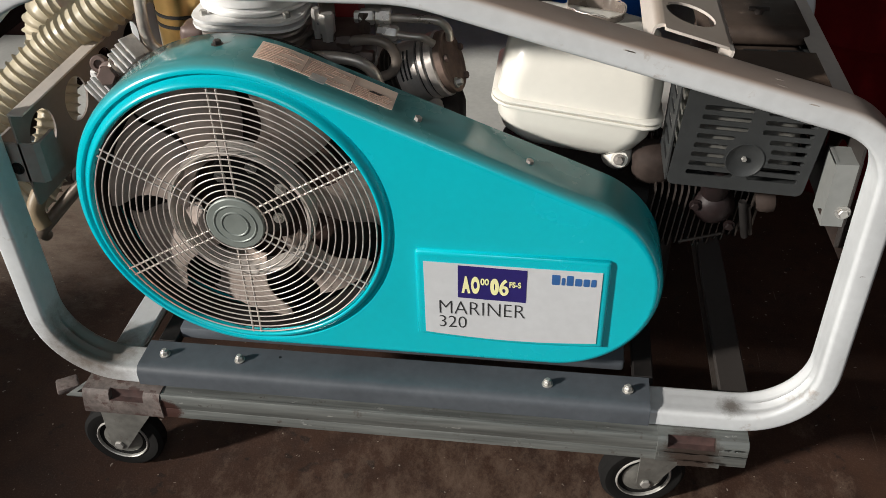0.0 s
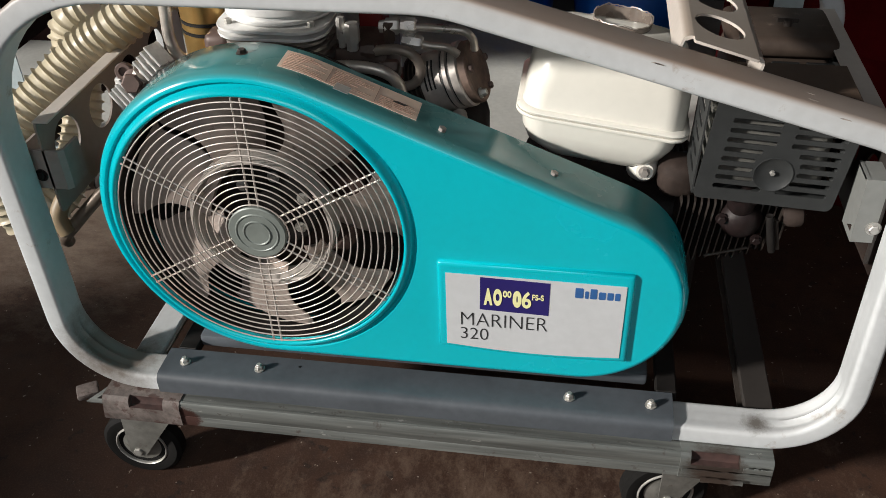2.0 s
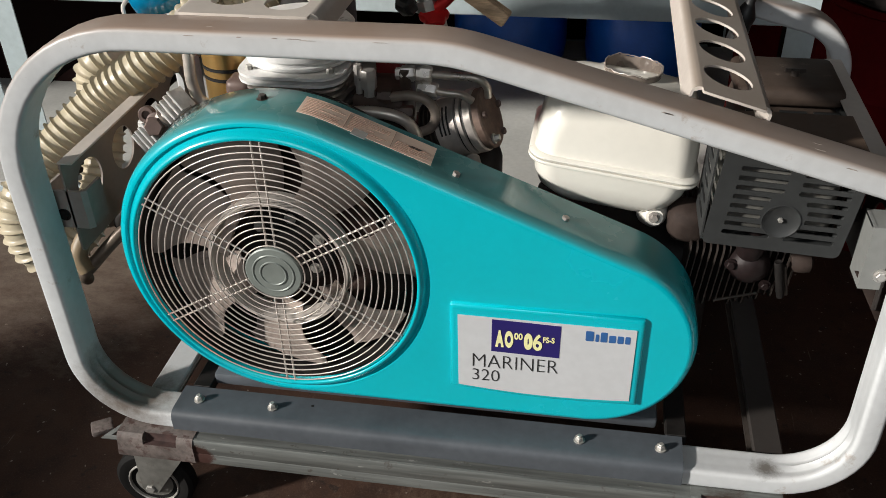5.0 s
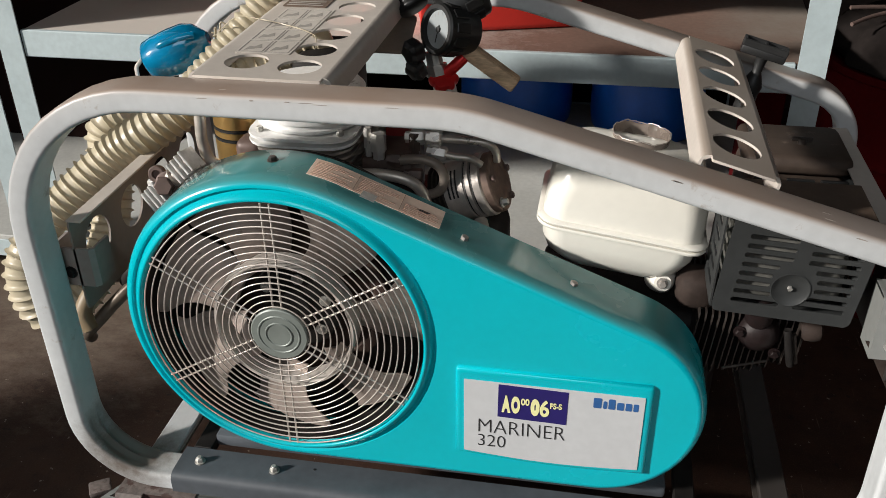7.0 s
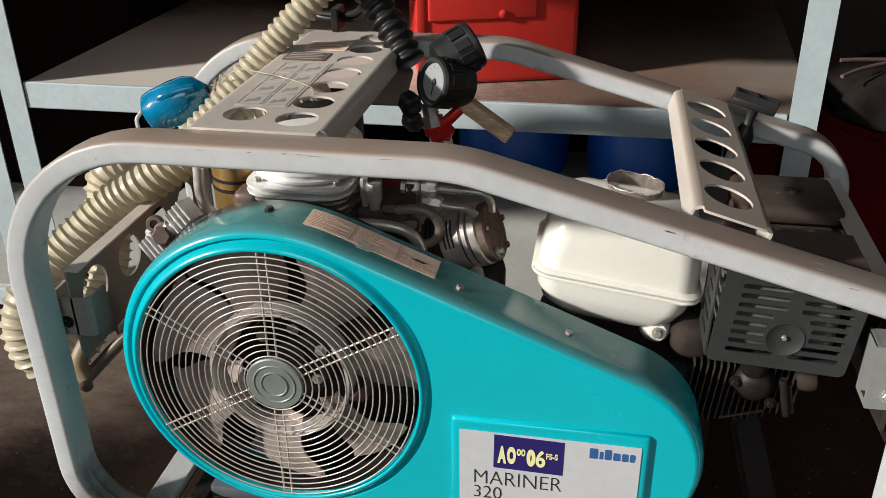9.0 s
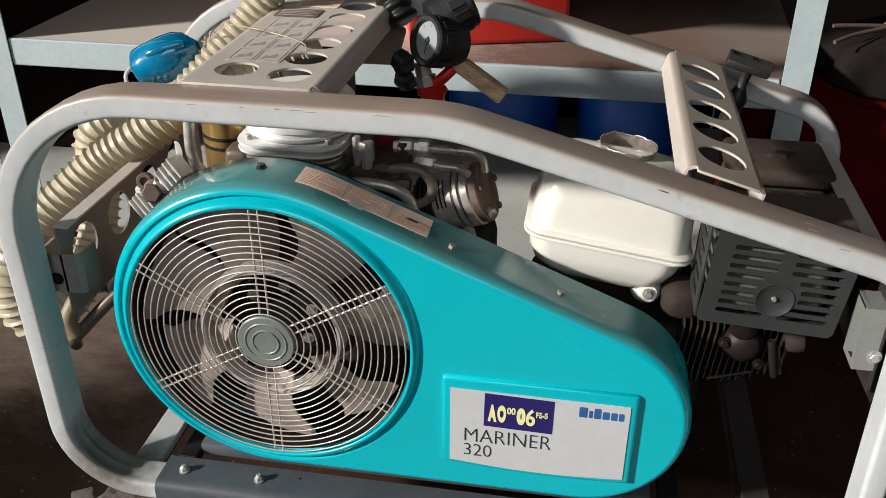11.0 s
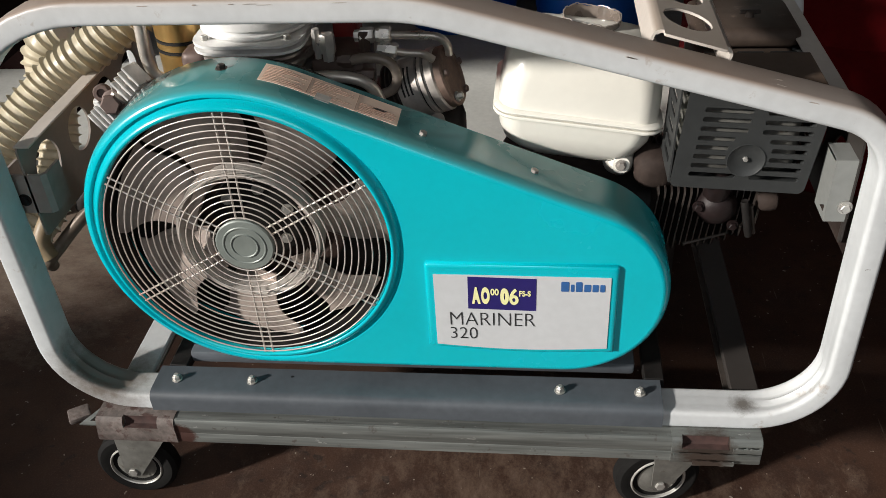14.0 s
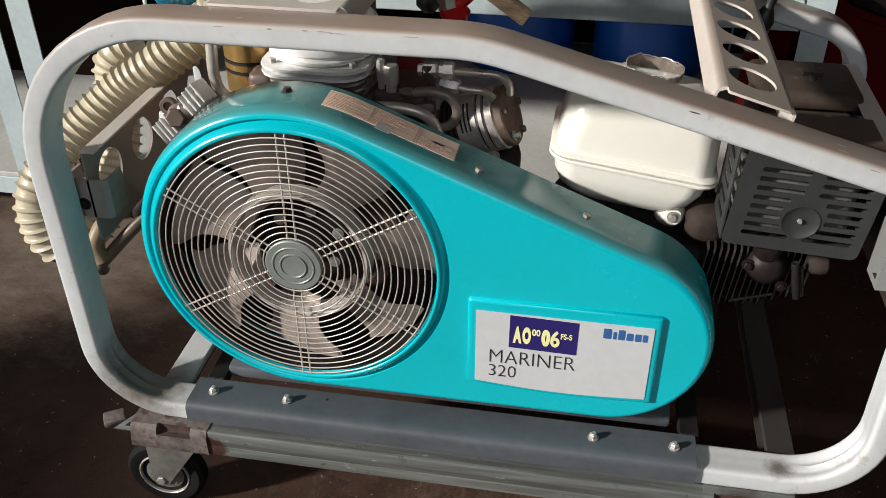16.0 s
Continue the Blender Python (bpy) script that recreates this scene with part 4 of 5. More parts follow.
part("filter_housing", lathe((-0.372, 0.235, 0.55), (0, 0, 1), [(0, 0.040), (0.094, 0.040), (0.095, 0.0385), (0.100, 0.0385), (0.101, 0.040), (0.108, 0.040), (0.109, 0.0385), (0.114, 0.0385), (0.115, 0.040), (0.150, 0.040), (0.155, 0.036)], 48), BRASS, comp, "gold anodised filter housing with black sealing rings")
for dz in (0.0952, 0.1092):
    part("sealing_ring", lathe((-0.372, 0.235, 0.55 + dz), (0, 0, 1), [(0, 0.0390), (0.0008, 0.0406), (0.0038, 0.0406), (0.0046, 0.0390)], 40), BLACK, comp)
part("cast_lug", box(-0.350, -0.314, 0.145, 0.185, 0.622, 0.672, 0.010, 3), NUTM, comp)
# side valve with finned cooler at the end plate
va, vz = Vector((-0.476, 0.140, 0.577)), Vector((0.693, 0.0, 0.721))
vb = part("relief_valve", lathe(va, vz, [(0, 0.009), (0.030, 0.009), (0.031, 0.014), (0.058, 0.014), (0.059, 0.009), (0.094, 0.009), (0.096, 0.006)], 20), ALU, comp)
hexbolt((-0.447, 0.128, 0.610), (0.15, -0.95, 0.25), 0.0135, 0.010, vb, False, material=NUTM)
part("nut_collar", lathe((-0.447, 0.140, 0.610), (0.15, -0.95, 0.25), [(0, 0.015), (0.011, 0.015), (0.012, 0.013)], 20), NUTM, vb)
for q in (0.002, 0.0105, 0.019, 0.0275, 0.066, 0.0755, 0.085, 0.0945):
    part("cooling_fin", box(-0.0155, 0.0165, -0.014, 0.014, 0, 0.0036, 0.001, 1, m=frame_m(va + vz * q, (0.68, -0.25, -0.68), (0.25, 0.95, -0.10))), FINM, vb)
part("ring_lug", lathe((-0.462, 0.142, 0.620), (0.15, -0.95, 0.25), [(0, 0.0115), (0.008, 0.0115), (0.0095, 0.0100), (0.0095, 0.0060), (0.004, 0.0055), (0.004, 0.001)], 24), NUTM, vb)
part("cast_neck", box(-0.478, -0.462, 0.134, 0.146, 0.588, 0.612, 0.004, 2), FINM, vb)
part("pipe", sweep(spline([(-0.42, 0.215, 0.515), (-0.48, 0.190, 0.475), (-0.55, 0.150, 0.420), (-0.590, 0.122, 0.380), (-0.606, 0.112, 0.362), (-0.612, 0.125, 0.345)], 8), 0.0095, 16), TUBEM, comp)
part("pipe_elbow", sweep(spline([(-0.585, 0.150, 0.440), (-0.600, 0.125, 0.418), (-0.607, 0.113, 0.395), (-0.598, 0.110, 0.372)], 6), 0.0125, 18), CUFFD, comp)
part("pipe", sweep(spline([(-0.53, 0.17, 0.46), (-0.545, 0.160, 0.445), (-0.556, 0.160, 0.425)], 6), 0.011, 14), DARK, comp)

# ---- petrol engine ----
eng = thing("petrol_engine", (0.25, 0.25, 0.247), "small petrol engine with cream fuel tank and dark muffler guard", "engine")
part("crankcase", box(0.05, 0.30, 0.135, 0.34, 0.247, 0.47, 0.03, 3), DARK, eng)
TM = Matrix.Translation((0.156, 0.190, 0.592)) @ pose(0, 0, 0, 0, 8, 0)
def tank_loop(w, d, z, r):
    return [tuple(TM @ Vector((x, y, z))) for x, y in rrect2(-w, w, -d, d, r, 8)]


up_bm = rings([tank_loop(0.106, 0.080, -0.001, 0.026), tank_loop(0.107, 0.081, 0.001, 0.026), tank_loop(0.106, 0.080, 0.003, 0.026), tank_loop(0.1005, 0.0745, 0.0045, 0.028), tank_loop(0.099, 0.073, 0.030, 0.030), tank_loop(0.096, 0.070, 0.058, 0.034), tank_loop(0.090, 0.064, 0.073, 0.036), tank_loop(0.080, 0.054, 0.082, 0.034), tank_loop(0.062, 0.040, 0.086, 0.030)])
tank = part("fuel_tank", up_bm, TANKM, eng, "glossy cream fuel tank", smooth=50)
lo_bm = rings([tank_loop(0.106, 0.080, -0.003, 0.026), tank_loop(0.107, 0.081, -0.005, 0.026), tank_loop(0.106, 0.080, -0.0075, 0.026), tank_loop(0.0985, 0.0725, -0.009, 0.028), tank_loop(0.096, 0.070, -0.030, 0.030), tank_loop(0.088, 0.064, -0.050, 0.034), tank_loop(0.072, 0.054, -0.064, 0.034), tank_loop(0.050, 0.040, -0.070, 0.03)])
part("tank_bottom", lo_bm, TANKM, tank, smooth=50)
hexbolt((0.2135, 0.132, 0.518), (0.05, -0.95, 0.25), 0.0050, 0.008, tank, material=SLEEVE)
part("tank_bracket", lathe((0.213, 0.150, 0.513), (0.05, -0.95, 0.25), [(-0.012, 0.021), (0.004, 0.017), (0.014, 0.0125), (0.017, 0.011)], 20), TANKM, tank)
neck = lathe((0.170, 0.225, 0.655), (0.1, 0, 1), [(0, 0.034), (0.022, 0.0365), (0.0285, 0.0372), (0.0290, 0.0355), (0.022, 0.0345), (0.006, 0.032), (0.005, 0.001)], 48)
for v in neck.verts:
    a = math.atan2(v.co.y - 0.225, v.co.x - 0.170)
    if v.co.z > 0.674:
        v.co.z += 0.0014 * math.sin(3 * a + 0.6) + 0.0008 * math.sin(7 * a)
cap = part("filler_neck", neck, NECK, eng, "brownish translucent filler neck with an uneven rim")
part("filler_rim", lathe((0.168, 0.225, 0.652), (0.1, 0, 1), [(0, 0.060), (0.010, 0.060), (0.014, 0.056), (0.016, 0.043)], 40), TANKM, cap)
lip = [Vector((0.173 + 0.0366 * math.cos(a), 0.225 + 0.0366 * math.sin(a), 0.6845 + 0.0014 * math.sin(3 * a + 0.6) + 0.0008 * math.sin(7 * a) - 0.0035 * math.cos(a) + 0.0012 * math.sin(17 * a) * math.sin(5 * a + 1))) for a in (2 * math.pi * k / 60 for k in range(61))]
part("lip_wire", sweep(lip, 0.0008, 8), ALU, cap)

# muffler guard
SM = frame_m((0.265, 0.060, 0.532), (1, 0.0, -0.065), (0, 0.0, 1))
slots = []
for j in range(8):
    v = 0.016 + 0.0122 * j
    cutl = 0.018 if j in (2, 3) else 0.013 if j in (1, 4) else 0.0
    slots.append(rrect2(0.020, 0.079 - cutl, v, v + 0.0062, 0.0028, 3))
    slots.append(rrect2(0.096 + cutl, 0.158, v, v + 0.0062, 0.0028, 3))
def taper(lp):
    return [(0.078 + 0.055 * v + (u - 0.0835) * 0.93, v) for u, v in lp]


sh = cut_plate([(u - 0.022 * v if u < 0.08 else u, v) for u, v in taper(rrect2(0, 0.170, 0, 0.135, 0.008, 4))], [taper(q) for q in slots] + [circle2(0.0830, 0.0415, 0.0215, 32)], 0.002, SM)
for fx, lean in ((0.0005, 0.033), (0.1565, 0.055)):
    fm = frame_m(SM @ Vector((fx, 0, 0)), (0, 1, 0), (lean, 0, 1))
    cut_plate([(0.002, 0.004), (0.085, 0.004), (0.085, 0.138), (0.002, 0.138)], [rrect2(0.02, 0.065, 0.02 + 0.02 * j, 0.028 + 0.02 * j, 0.003, 3) for j in range(5)], 0.002, fm, sh)
box(0.268, 0.420, 0.064, 0.15, -0.001, 0.001, 0, 1, sh, Matrix.Translation((0, 0, 0.5285)) @ pose(0, 0, 0, 0, 2.6, 0) @ Matrix.Translation((0, 0, 0.017)))
shield = part("muffler_guard", sh, SHIELD, eng, "dark grey slotted muffler guard")
part("guard_boss", lathe(SM @ Vector((0.0830, 0.0415, 0.0005)), (0, -1, 0), [(0.0004, 0.0225), (0.0006, 0.0215), (-0.002, 0.0180), (-0.0045, 0.011), (-0.005, 0.006), (-0.0045, 0.001)], 36, caps=False), SHIELD, shield)
hexbolt(SM @ Vector((0.0830, 0.0415, -0.0045)), (0, -1, 0), 0.0032, 0.004, shield, False)
part("guard_top", box(0.272, 0.430, 0.061, 0.16, 0.6575, 0.6600, 0.001, 1), LIDM, shield)
part("muffler", box(0.276, 0.414, 0.073, 0.155, 0.540, 0.650, 0.018, 4), FORKM, eng, "dull silver muffler body")
# cylinder fins
for k in range(17):
    x = 0.258 + 0.0082 * k
    part("cylinder_fin", cut_plate(rrect2(0.105 if k < 6 else 0.110, 0.26, 0.404 + 0.005 * (k % 2) + 0.0035 * max(0, k - 9), 0.500, 0.01, 4), [], 0.0018, frame_m((x - 0.045, 0, 0), (0, 1, 0), (0.10, 0, 1))), FINDARK, eng)
part("cylinder", box(0.27, 0.385, 0.14, 0.25, 0.40, 0.49, 0.015, 3), DARK, eng)
part("fin_rim", rod((0.300, 0.111, 0.4105), (0.352, 0.111, 0.428), 0.0022, 8), FINDARK, eng)
part("exhaust_flange", lathe((0.336, 0.128, 0.473), (0, -1, -0.12), [(0, 0.0265), (0.018, 0.0265), (0.026, 0.0240), (0.033, 0.0175), (0.037, 0.0095), (0.0385, 0.001)], 28), DOME, eng, "reddish brown exhaust flange")
for x, z in ((0.311, 0.478), (0.357, 0.450)):
    hexbolt((x, 0.098, z), (0, -1, 0), 0.0052, 0.006, eng, True, "bolt", DOME)
part("exhaust_elbow", sweep(spline([(0.330, 0.10, 0.535), (0.331, 0.098, 0.520), (0.333, 0.104, 0.500), (0.333, 0.115, 0.485)], 6), 0.0160, 20), DOME, eng)
part("stud", lathe((0.3660, 0.093, 0.490), (0.22, 0.05, -1), [(0.001, 0.0020), (0, 0.0046), (0.002, 0.0052), (0.045, 0.0052), (0.056, 0.0045)], 14), DARK, eng)
part("stud", lathe((0.3760, 0.100, 0.480), (0.22, 0.05, -1), [(0, 0.0030), (0.046, 0.0030)], 8), FINDARK, eng)
part("spark_cover", lathe((0.390, 0.108, 0.482), (1, 0, 0.02), [(-0.006, 0.010), (0.0, 0.0130), (0.010, 0.0140), (0.017, 0.0125), (0.020, 0.007)], 24), COWLM, eng)
part("cowl", box(0.230, 0.285, 0.115, 0.17, 0.486, 0.538, 0.020, 4), COWLM, eng)
# air cleaner
ac = part("air_cleaner", box(0.318, 0.452, 0.16, 0.405, 0.48, 0.605, 0.014, 3), SHELL, eng, "dusty dark brown air cleaner box")
part("cover", box(0.314, 0.456, 0.285, 0.410, 0.608, 0.636, 0.013, 3), SHELL, ac)
for k in range(3):
    part("louvre", box(0.325 + 0.043 * k, 0.360 + 0.043 * k, 0.262, 0.268, 0.610, 0.6145, 0.001, 1), BLACK, ac)
nut = lathe((0.393, 0.335, 0.636), (0, 0, 1), [(0, 0.006), (0.008, 0.006), (0.009, 0.003)], 12)
box(0.379, 0.407, 0.333, 0.337, 0.640, 0.646, 0.001, 1, nut)
part("wing_nut", nut, IRON, ac)
part("side_cover", box(0.448, 0.470, 0.16, 0.36, 0.51, 0.60, 0.008, 2), SHIELD, eng)
HM = Matrix.Translation((0.334, 0.395, 0.746)) @ pose(0, 0, 0, 0, 14, -8)
grip = box(-0.031, 0.031, -0.011, 0.011, -0.010, 0.002, 0.003, 2, m=HM)
for x0, x1, y0, y1 in ((-0.031, 0.031, -0.011, -0.0075), (-0.031, 0.031, 0.0075, 0.011), (-0.031, -0.0265, -0.0075, 0.0075), (0.0265, 0.031, -0.0075, 0.0075), (-0.002, 0.002, -0.0075, 0.0075)):
    box(x0, x1, y0, y1, 0.0005, 0.0105, 0.001, 1, grip, HM)
pl = part("recoil_handle", grip, BLACK, eng, "black pull-start handle")
part("handle_stem", lathe((0.316, 0.398, 0.650), (0.20, -0.02, 1), [(0, 0.014), (0.034, 0.013), (0.046, 0.015), (0.056, 0.011), (0.066, 0.0065), (0.080, 0.0075), (0.088, 0.009)], 20), BLACK, pl)

# ---- hoses ----
def hose_thing(name, pts, r, depth, pitch, material, label, category, sharp=5.0):
    ob = thing(name, pts[len(pts) // 2], label, category)
    part("ribbed_tube", ribbed(pts, r, depth, pitch, sharp=sharp), material, ob, smooth=70)
    if name != "intake_hose":
        a, b = Vector(pts[0]), Vector(pts[1])
        part("end_cuff", lathe(a, b - a, [(-0.004, r * 0.8), (-0.002, r * 1.03), (0.022, r * 1.03), (0.024, r * 0.95)], 28), material, ob)
    return ob


hose_thing("intake_hose", [(-0.18, 0.44, 0.99), (-0.245, 0.40, 0.925), (-0.297, 0.37, 0.872), (-0.348, 0.35, 0.818), (-0.394, 0.32, 0.765), (-0.440, 0.29, 0.715), (-0.466, 0.285, 0.688)], 0.0225, 0.0050, 0.0128, HOSE, "ribbed cream plastic intake hose looped over the frame", "hose", 0.55)
hose_thing("drain_hose", [(-0.290, 0.385, 0.745), (-0.345, 0.352, 0.722), (-0.40, 0.322, 0.699), (-0.463, 0.288, 0.670), (-0.528, 0.264, 0.630), (-0.588, 0.248, 0.590), (-0.640, 0.212, 0.544), (-0.680, 0.180, 0.505), (-0.706, 0.150, 0.455), (-0.706, 0.14, 0.41), (-0.690, 0.15, 0.365), (-0.650, 0.19, 0.38), (-0.632, 0.25, 0.44), (-0.632, 0.30, 0.52), (-0.642, 0.32, 0.578), (-0.628, 0.325, 0.612), (-0.600, 0.330, 0.628)], 0.0335, 0.0052, 0.0138, HOSE, "thick ribbed cream plastic hose bent round the frame leg", "hose", 8.0)

# ---- gauges, valve and black hose ----
gauge_ob = thing("filling_valve", (-0.11, 0.36, 0.66), "filling valve with black rubber-cased pressure gauge and red knob", "pressure gauge")
def dial(c, ax, r):
    c, ax = Vector(c), Vector(ax).normalized()
    case = part("gauge_case", lathe(c - ax * 0.026, ax, [(-0.022, r * 0.6), (-0.016, r * 0.92), (-0.008, r * 0.97), (0.030, r), (0.033, r * 1.04), (0.040, r * 1.04), (0.043, r * 0.97), (0.043, r * 0.82), (0.036, r * 0.76), (0.036, 0.001)], 40), BLACK, gauge_ob)
    d, u, v = frame_of(ax)
    for k in range(11):
        a = 2 * math.pi * k / 11
        q = c + ax * (-0.006) + (u * math.cos(a) + v * math.sin(a)) * (r + 0.0005)
        part("rubber_rib", box(-0.0068, 0.0068, -0.0018, 0.0018, -0.012, 0.012, 0.001, 1, m=frame_m(q, u * -math.sin(a) + v * math.cos(a), u * math.cos(a) + v * math.sin(a))), BLACK, case)
    part("dial_face", lathe(c + ax * 0.0095, ax, [(0, r * 0.77), (0.0012, r * 0.76), (0.0012, 0.001)], 36), SIGHT, case, "white dial face")
    part("needle", box(-0.0006, 0.0006, -0.0004, 0.0004, -0.006, r * 0.55, 0, 1, m=frame_m(c + ax * 0.0118, ax.cross(Vector((0.3, 0.2, 0.9))), -ax)), INK, case)
    dark, pale = ax.cross(Vector((0.3, 0.2, 0.9))).normalized(), ax.cross(ax.cross(Vector((0.3, 0.2, 0.9)))).normalized()
    for k in range(13):
        a = radians(-130 + 260 * k / 12)
        p = c + ax * 0.0110 + (pale * -math.cos(a) + dark * math.sin(a)) * r * 0.62
        part("tick", box(-0.0004, 0.0004, -0.0002, 0.0002, -0.0022, 0.0022, 0, 1, m=frame_m(p, dark * math.cos(a) + pale * math.sin(a), -ax)), DULL, case)
    part("needle_boss", lathe(c + ax * 0.0108, ax, [(0, 0.0045), (0.002, 0.004)], 16), INK, case)
    return case


dial((-0.104, 0.345, 0.771), (-0.66, -0.71, 0.24), 0.0345)
dial((-0.076, 0.392, 0.807), (0.80, 0.42, 0.42), 0.034)
part("valve_body", lathe((-0.125, 0.36, 0.735), (0.25, -0.15, -1), [(0, 0.012), (0.02, 0.012), (0.02, 0.017), (0.035, 0.017), (0.035, 0.011), (0.06, 0.011)], 8), STEEL, gauge_ob)
def lobed(p, axis, prof, lobes, depth, seg=48):
    """Turned knob with a scalloped grip."""
    d, u, v = frame_of(axis)
    p = Vector(p)
    return rings([[p + d * a + (u * math.cos(2 * math.pi * k / seg) + v * math.sin(2 * math.pi * k / seg)) * r * (1 + depth * math.cos(2 * math.pi * lobes * k / seg)) for k in range(seg)] for a, r in prof])


part("red_knob", lobed((-0.108, 0.352, 0.690), (0.15, -0.45, 0.88), [(0, 0.010), (0.002, 0.0190), (0.010, 0.0205), (0.014, 0.0185), (0.016, 0.010), (0.016, 0.0005)], 6, 0.10), REDA, gauge_ob, "red anodised valve knob")
part("red_link", sweep(spline([(-0.106, 0.352, 0.704), (-0.092, 0.352, 0.716), (-0.078, 0.356, 0.730)], 6), 0.0085, 14), REDA, gauge_ob)
part("pin", lathe((-0.098, 0.340, 0.690), (0.30, -0.20, -0.9), [(0, 0.0060), (0.016, 0.0060), (0.016, 0.0045), (0.030, 0.0045), (0.031, 0.003)], 14), PIPE, gauge_ob)
part("knob", lobed((-0.140, 0.350, 0.742), (-0.6, -0.7, -0.2), [(0, 0.011), (0.006, 0.0165), (0.020, 0.0165), (0.025, 0.012), (0.026, 0.0005)], 5, 0.12), BLACK, gauge_ob)
part("knob", lobed((-0.140, 0.352, 0.718), (-0.5, -0.7, -0.5), [(0, 0.010), (0.006, 0.0155), (0.018, 0.0155), (0.023, 0.011), (0.024, 0.0005)], 5, 0.12), BLACK, gauge_ob)
part("connector", lathe((-0.098, 0.345, 0.692), (0.25, -0.15, -1), [(0, 0.009), (0.03, 0.009), (0.03, 0.007), (0.06, 0.007)], 12), STEEL, gauge_ob)
part("bracket_strip", cut_plate(rrect2(0, 0.085, 0, 0.075, 0.008, 4), [rrect2(0.025, 0.037, 0.012 + 0.014 * k, 0.0165 + 0.014 * k, 0.002, 2) for k in range(4)], 0.003, frame_m((-0.248, 0.372, 0.726), (1, -0.05, 0.02), (0.25, 0.85, 0.5))), LOOPM, gauge_ob)
hose_thing("filling_hose", [(-0.255, 0.45, 0.915), (-0.222, 0.43, 0.872), (-0.188, 0.41, 0.830), (-0.155, 0.385, 0.785)], 0.0245, 0.0058, 0.0170, BLACK, "black ribbed rubber filling hose", "hose", 0.7)
cab = thing("cable_bundle", (-0.29, 0.50, 0.83), "thin black cables running behind the cross plate", "cable")
for pts in ([(-0.36, 0.52, 0.845), (-0.335, 0.50, 0.832), (-0.291, 0.49, 0.829), (-0.258, 0.47, 0.838), (-0.235, 0.45, 0.860)], [(-0.35, 0.52, 0.828), (-0.325, 0.50, 0.823), (-0.269, 0.49, 0.822), (-0.245, 0.47, 0.840), (-0.230, 0.45, 0.865)]):
    part("cable", sweep(spline(pts, 8), 0.0045, 10), BLACK, cab)
part("clip", box(-0.299, -0.287, 0.470, 0.510, 0.806, 0.842, 0.002, 1), BLACK, cab)
wd = Vector((-0.087, 0.37, 0.744))
wm = frame_m(wd, (0.085, -0.01, -0.055), (0, 1, 0))
tagged(part("wooden_handle", box(0, 0.100, -0.013, 0.013, -0.011, 0.011, 0.004, 2, m=wm), WOOD), "weathered wooden stick lying beside the gauge", "handle")

# ---- blue bottle ----
bot = thing("blue_bottle", (-0.49, 0.33, 0.70), "translucent blue plastic bottle tied on with pale string", "bottle")
b0, axb = Vector((-0.538, 0.305, 0.718)), Vector((0.093, 0.02, 0.034)).normalized()
_, ub, vb2 = frame_of(axb)
swell = [(0, 0.018), (0.0015, 0.0245), (0.005, 0.0280), (0.020, 0.0325), (0.044, 0.0350), (0.066, 0.0335), (0.082, 0.0275), (0.092, 0.0170), (0.098, 0.0105)]
bm_b = lathe(b0, axb, swell, 40)
for v in bm_b.verts:
    # dented sides between rounded corners
    q = v.co - b0
    far = q.dot(axb)
    radial = q - axb * far
    if radial.length > 0.012:
        a = math.atan2(radial.dot(vb2), radial.dot(ub))
        v.co = b0 + axb * far + radial * (1 - 0.06 * abs(math.cos(2 * a + 0.5)) ** 0.7 * min(1, far / 0.012) + 0.025 * math.sin(5 * a + 60 * far))
part("body", bm_b, CYAN, bot, smooth=45)
lean_b = (Vector((0.05, -0.78, 0.62)) - axb * Vector((0.05, -0.78, 0.62)).dot(axb)).normalized()
part("rib", sweep([b0 + axb * q + lean_b * r for q, r in ((0.034, 0.0285), (0.040, 0.0315), (0.060, 0.0315), (0.078, 0.0275), (0.086, 0.0235))], 0.0060, 12), CYAN, bot)
for k in range(6):
    pts = [Vector((-0.435 + 0.006 * math.cos(k), 0.325 + 0.01 * math.sin(k * 2), 0.748 + 0.004 * k)), Vector((-0.425 + 0.01 * math.sin(k), 0.325, 0.775 - 0.006 * k)), Vector((-0.41, 0.33, 0.755 + 0.004 * k)), Vector((-0.43, 0.32, 0.742))]
    part("string", sweep(spline(pts, 5), 0.0013, 6), HOSE, bot)
part("string", sweep(spline([(-0.425, 0.31, 0.765), (-0.375, 0.27, 0.800), (-0.321, 0.219, 0.8125), (-0.292, 0.215, 0.8090), (-0.262, 0.197, 0.8090), (-0.239, 0.177, 0.8090), (-0.230, 0.160, 0.8085), (-0.228, 0.150, 0.800)], 8), 0.0007, 6), HOSE, bot)
part("hook", sweep(spline([(-0.545, 0.30, 0.722), (-0.552, 0.295, 0.712), (-0.55, 0.29, 0.700)], 6), 0.003, 8), PIPE, bot)

# ---- trolley ----
cart = thing("trolley", (-0.06, 0.2, FLOOR), "worn galvanised angle-iron trolley on four swivel castors", "trolley")
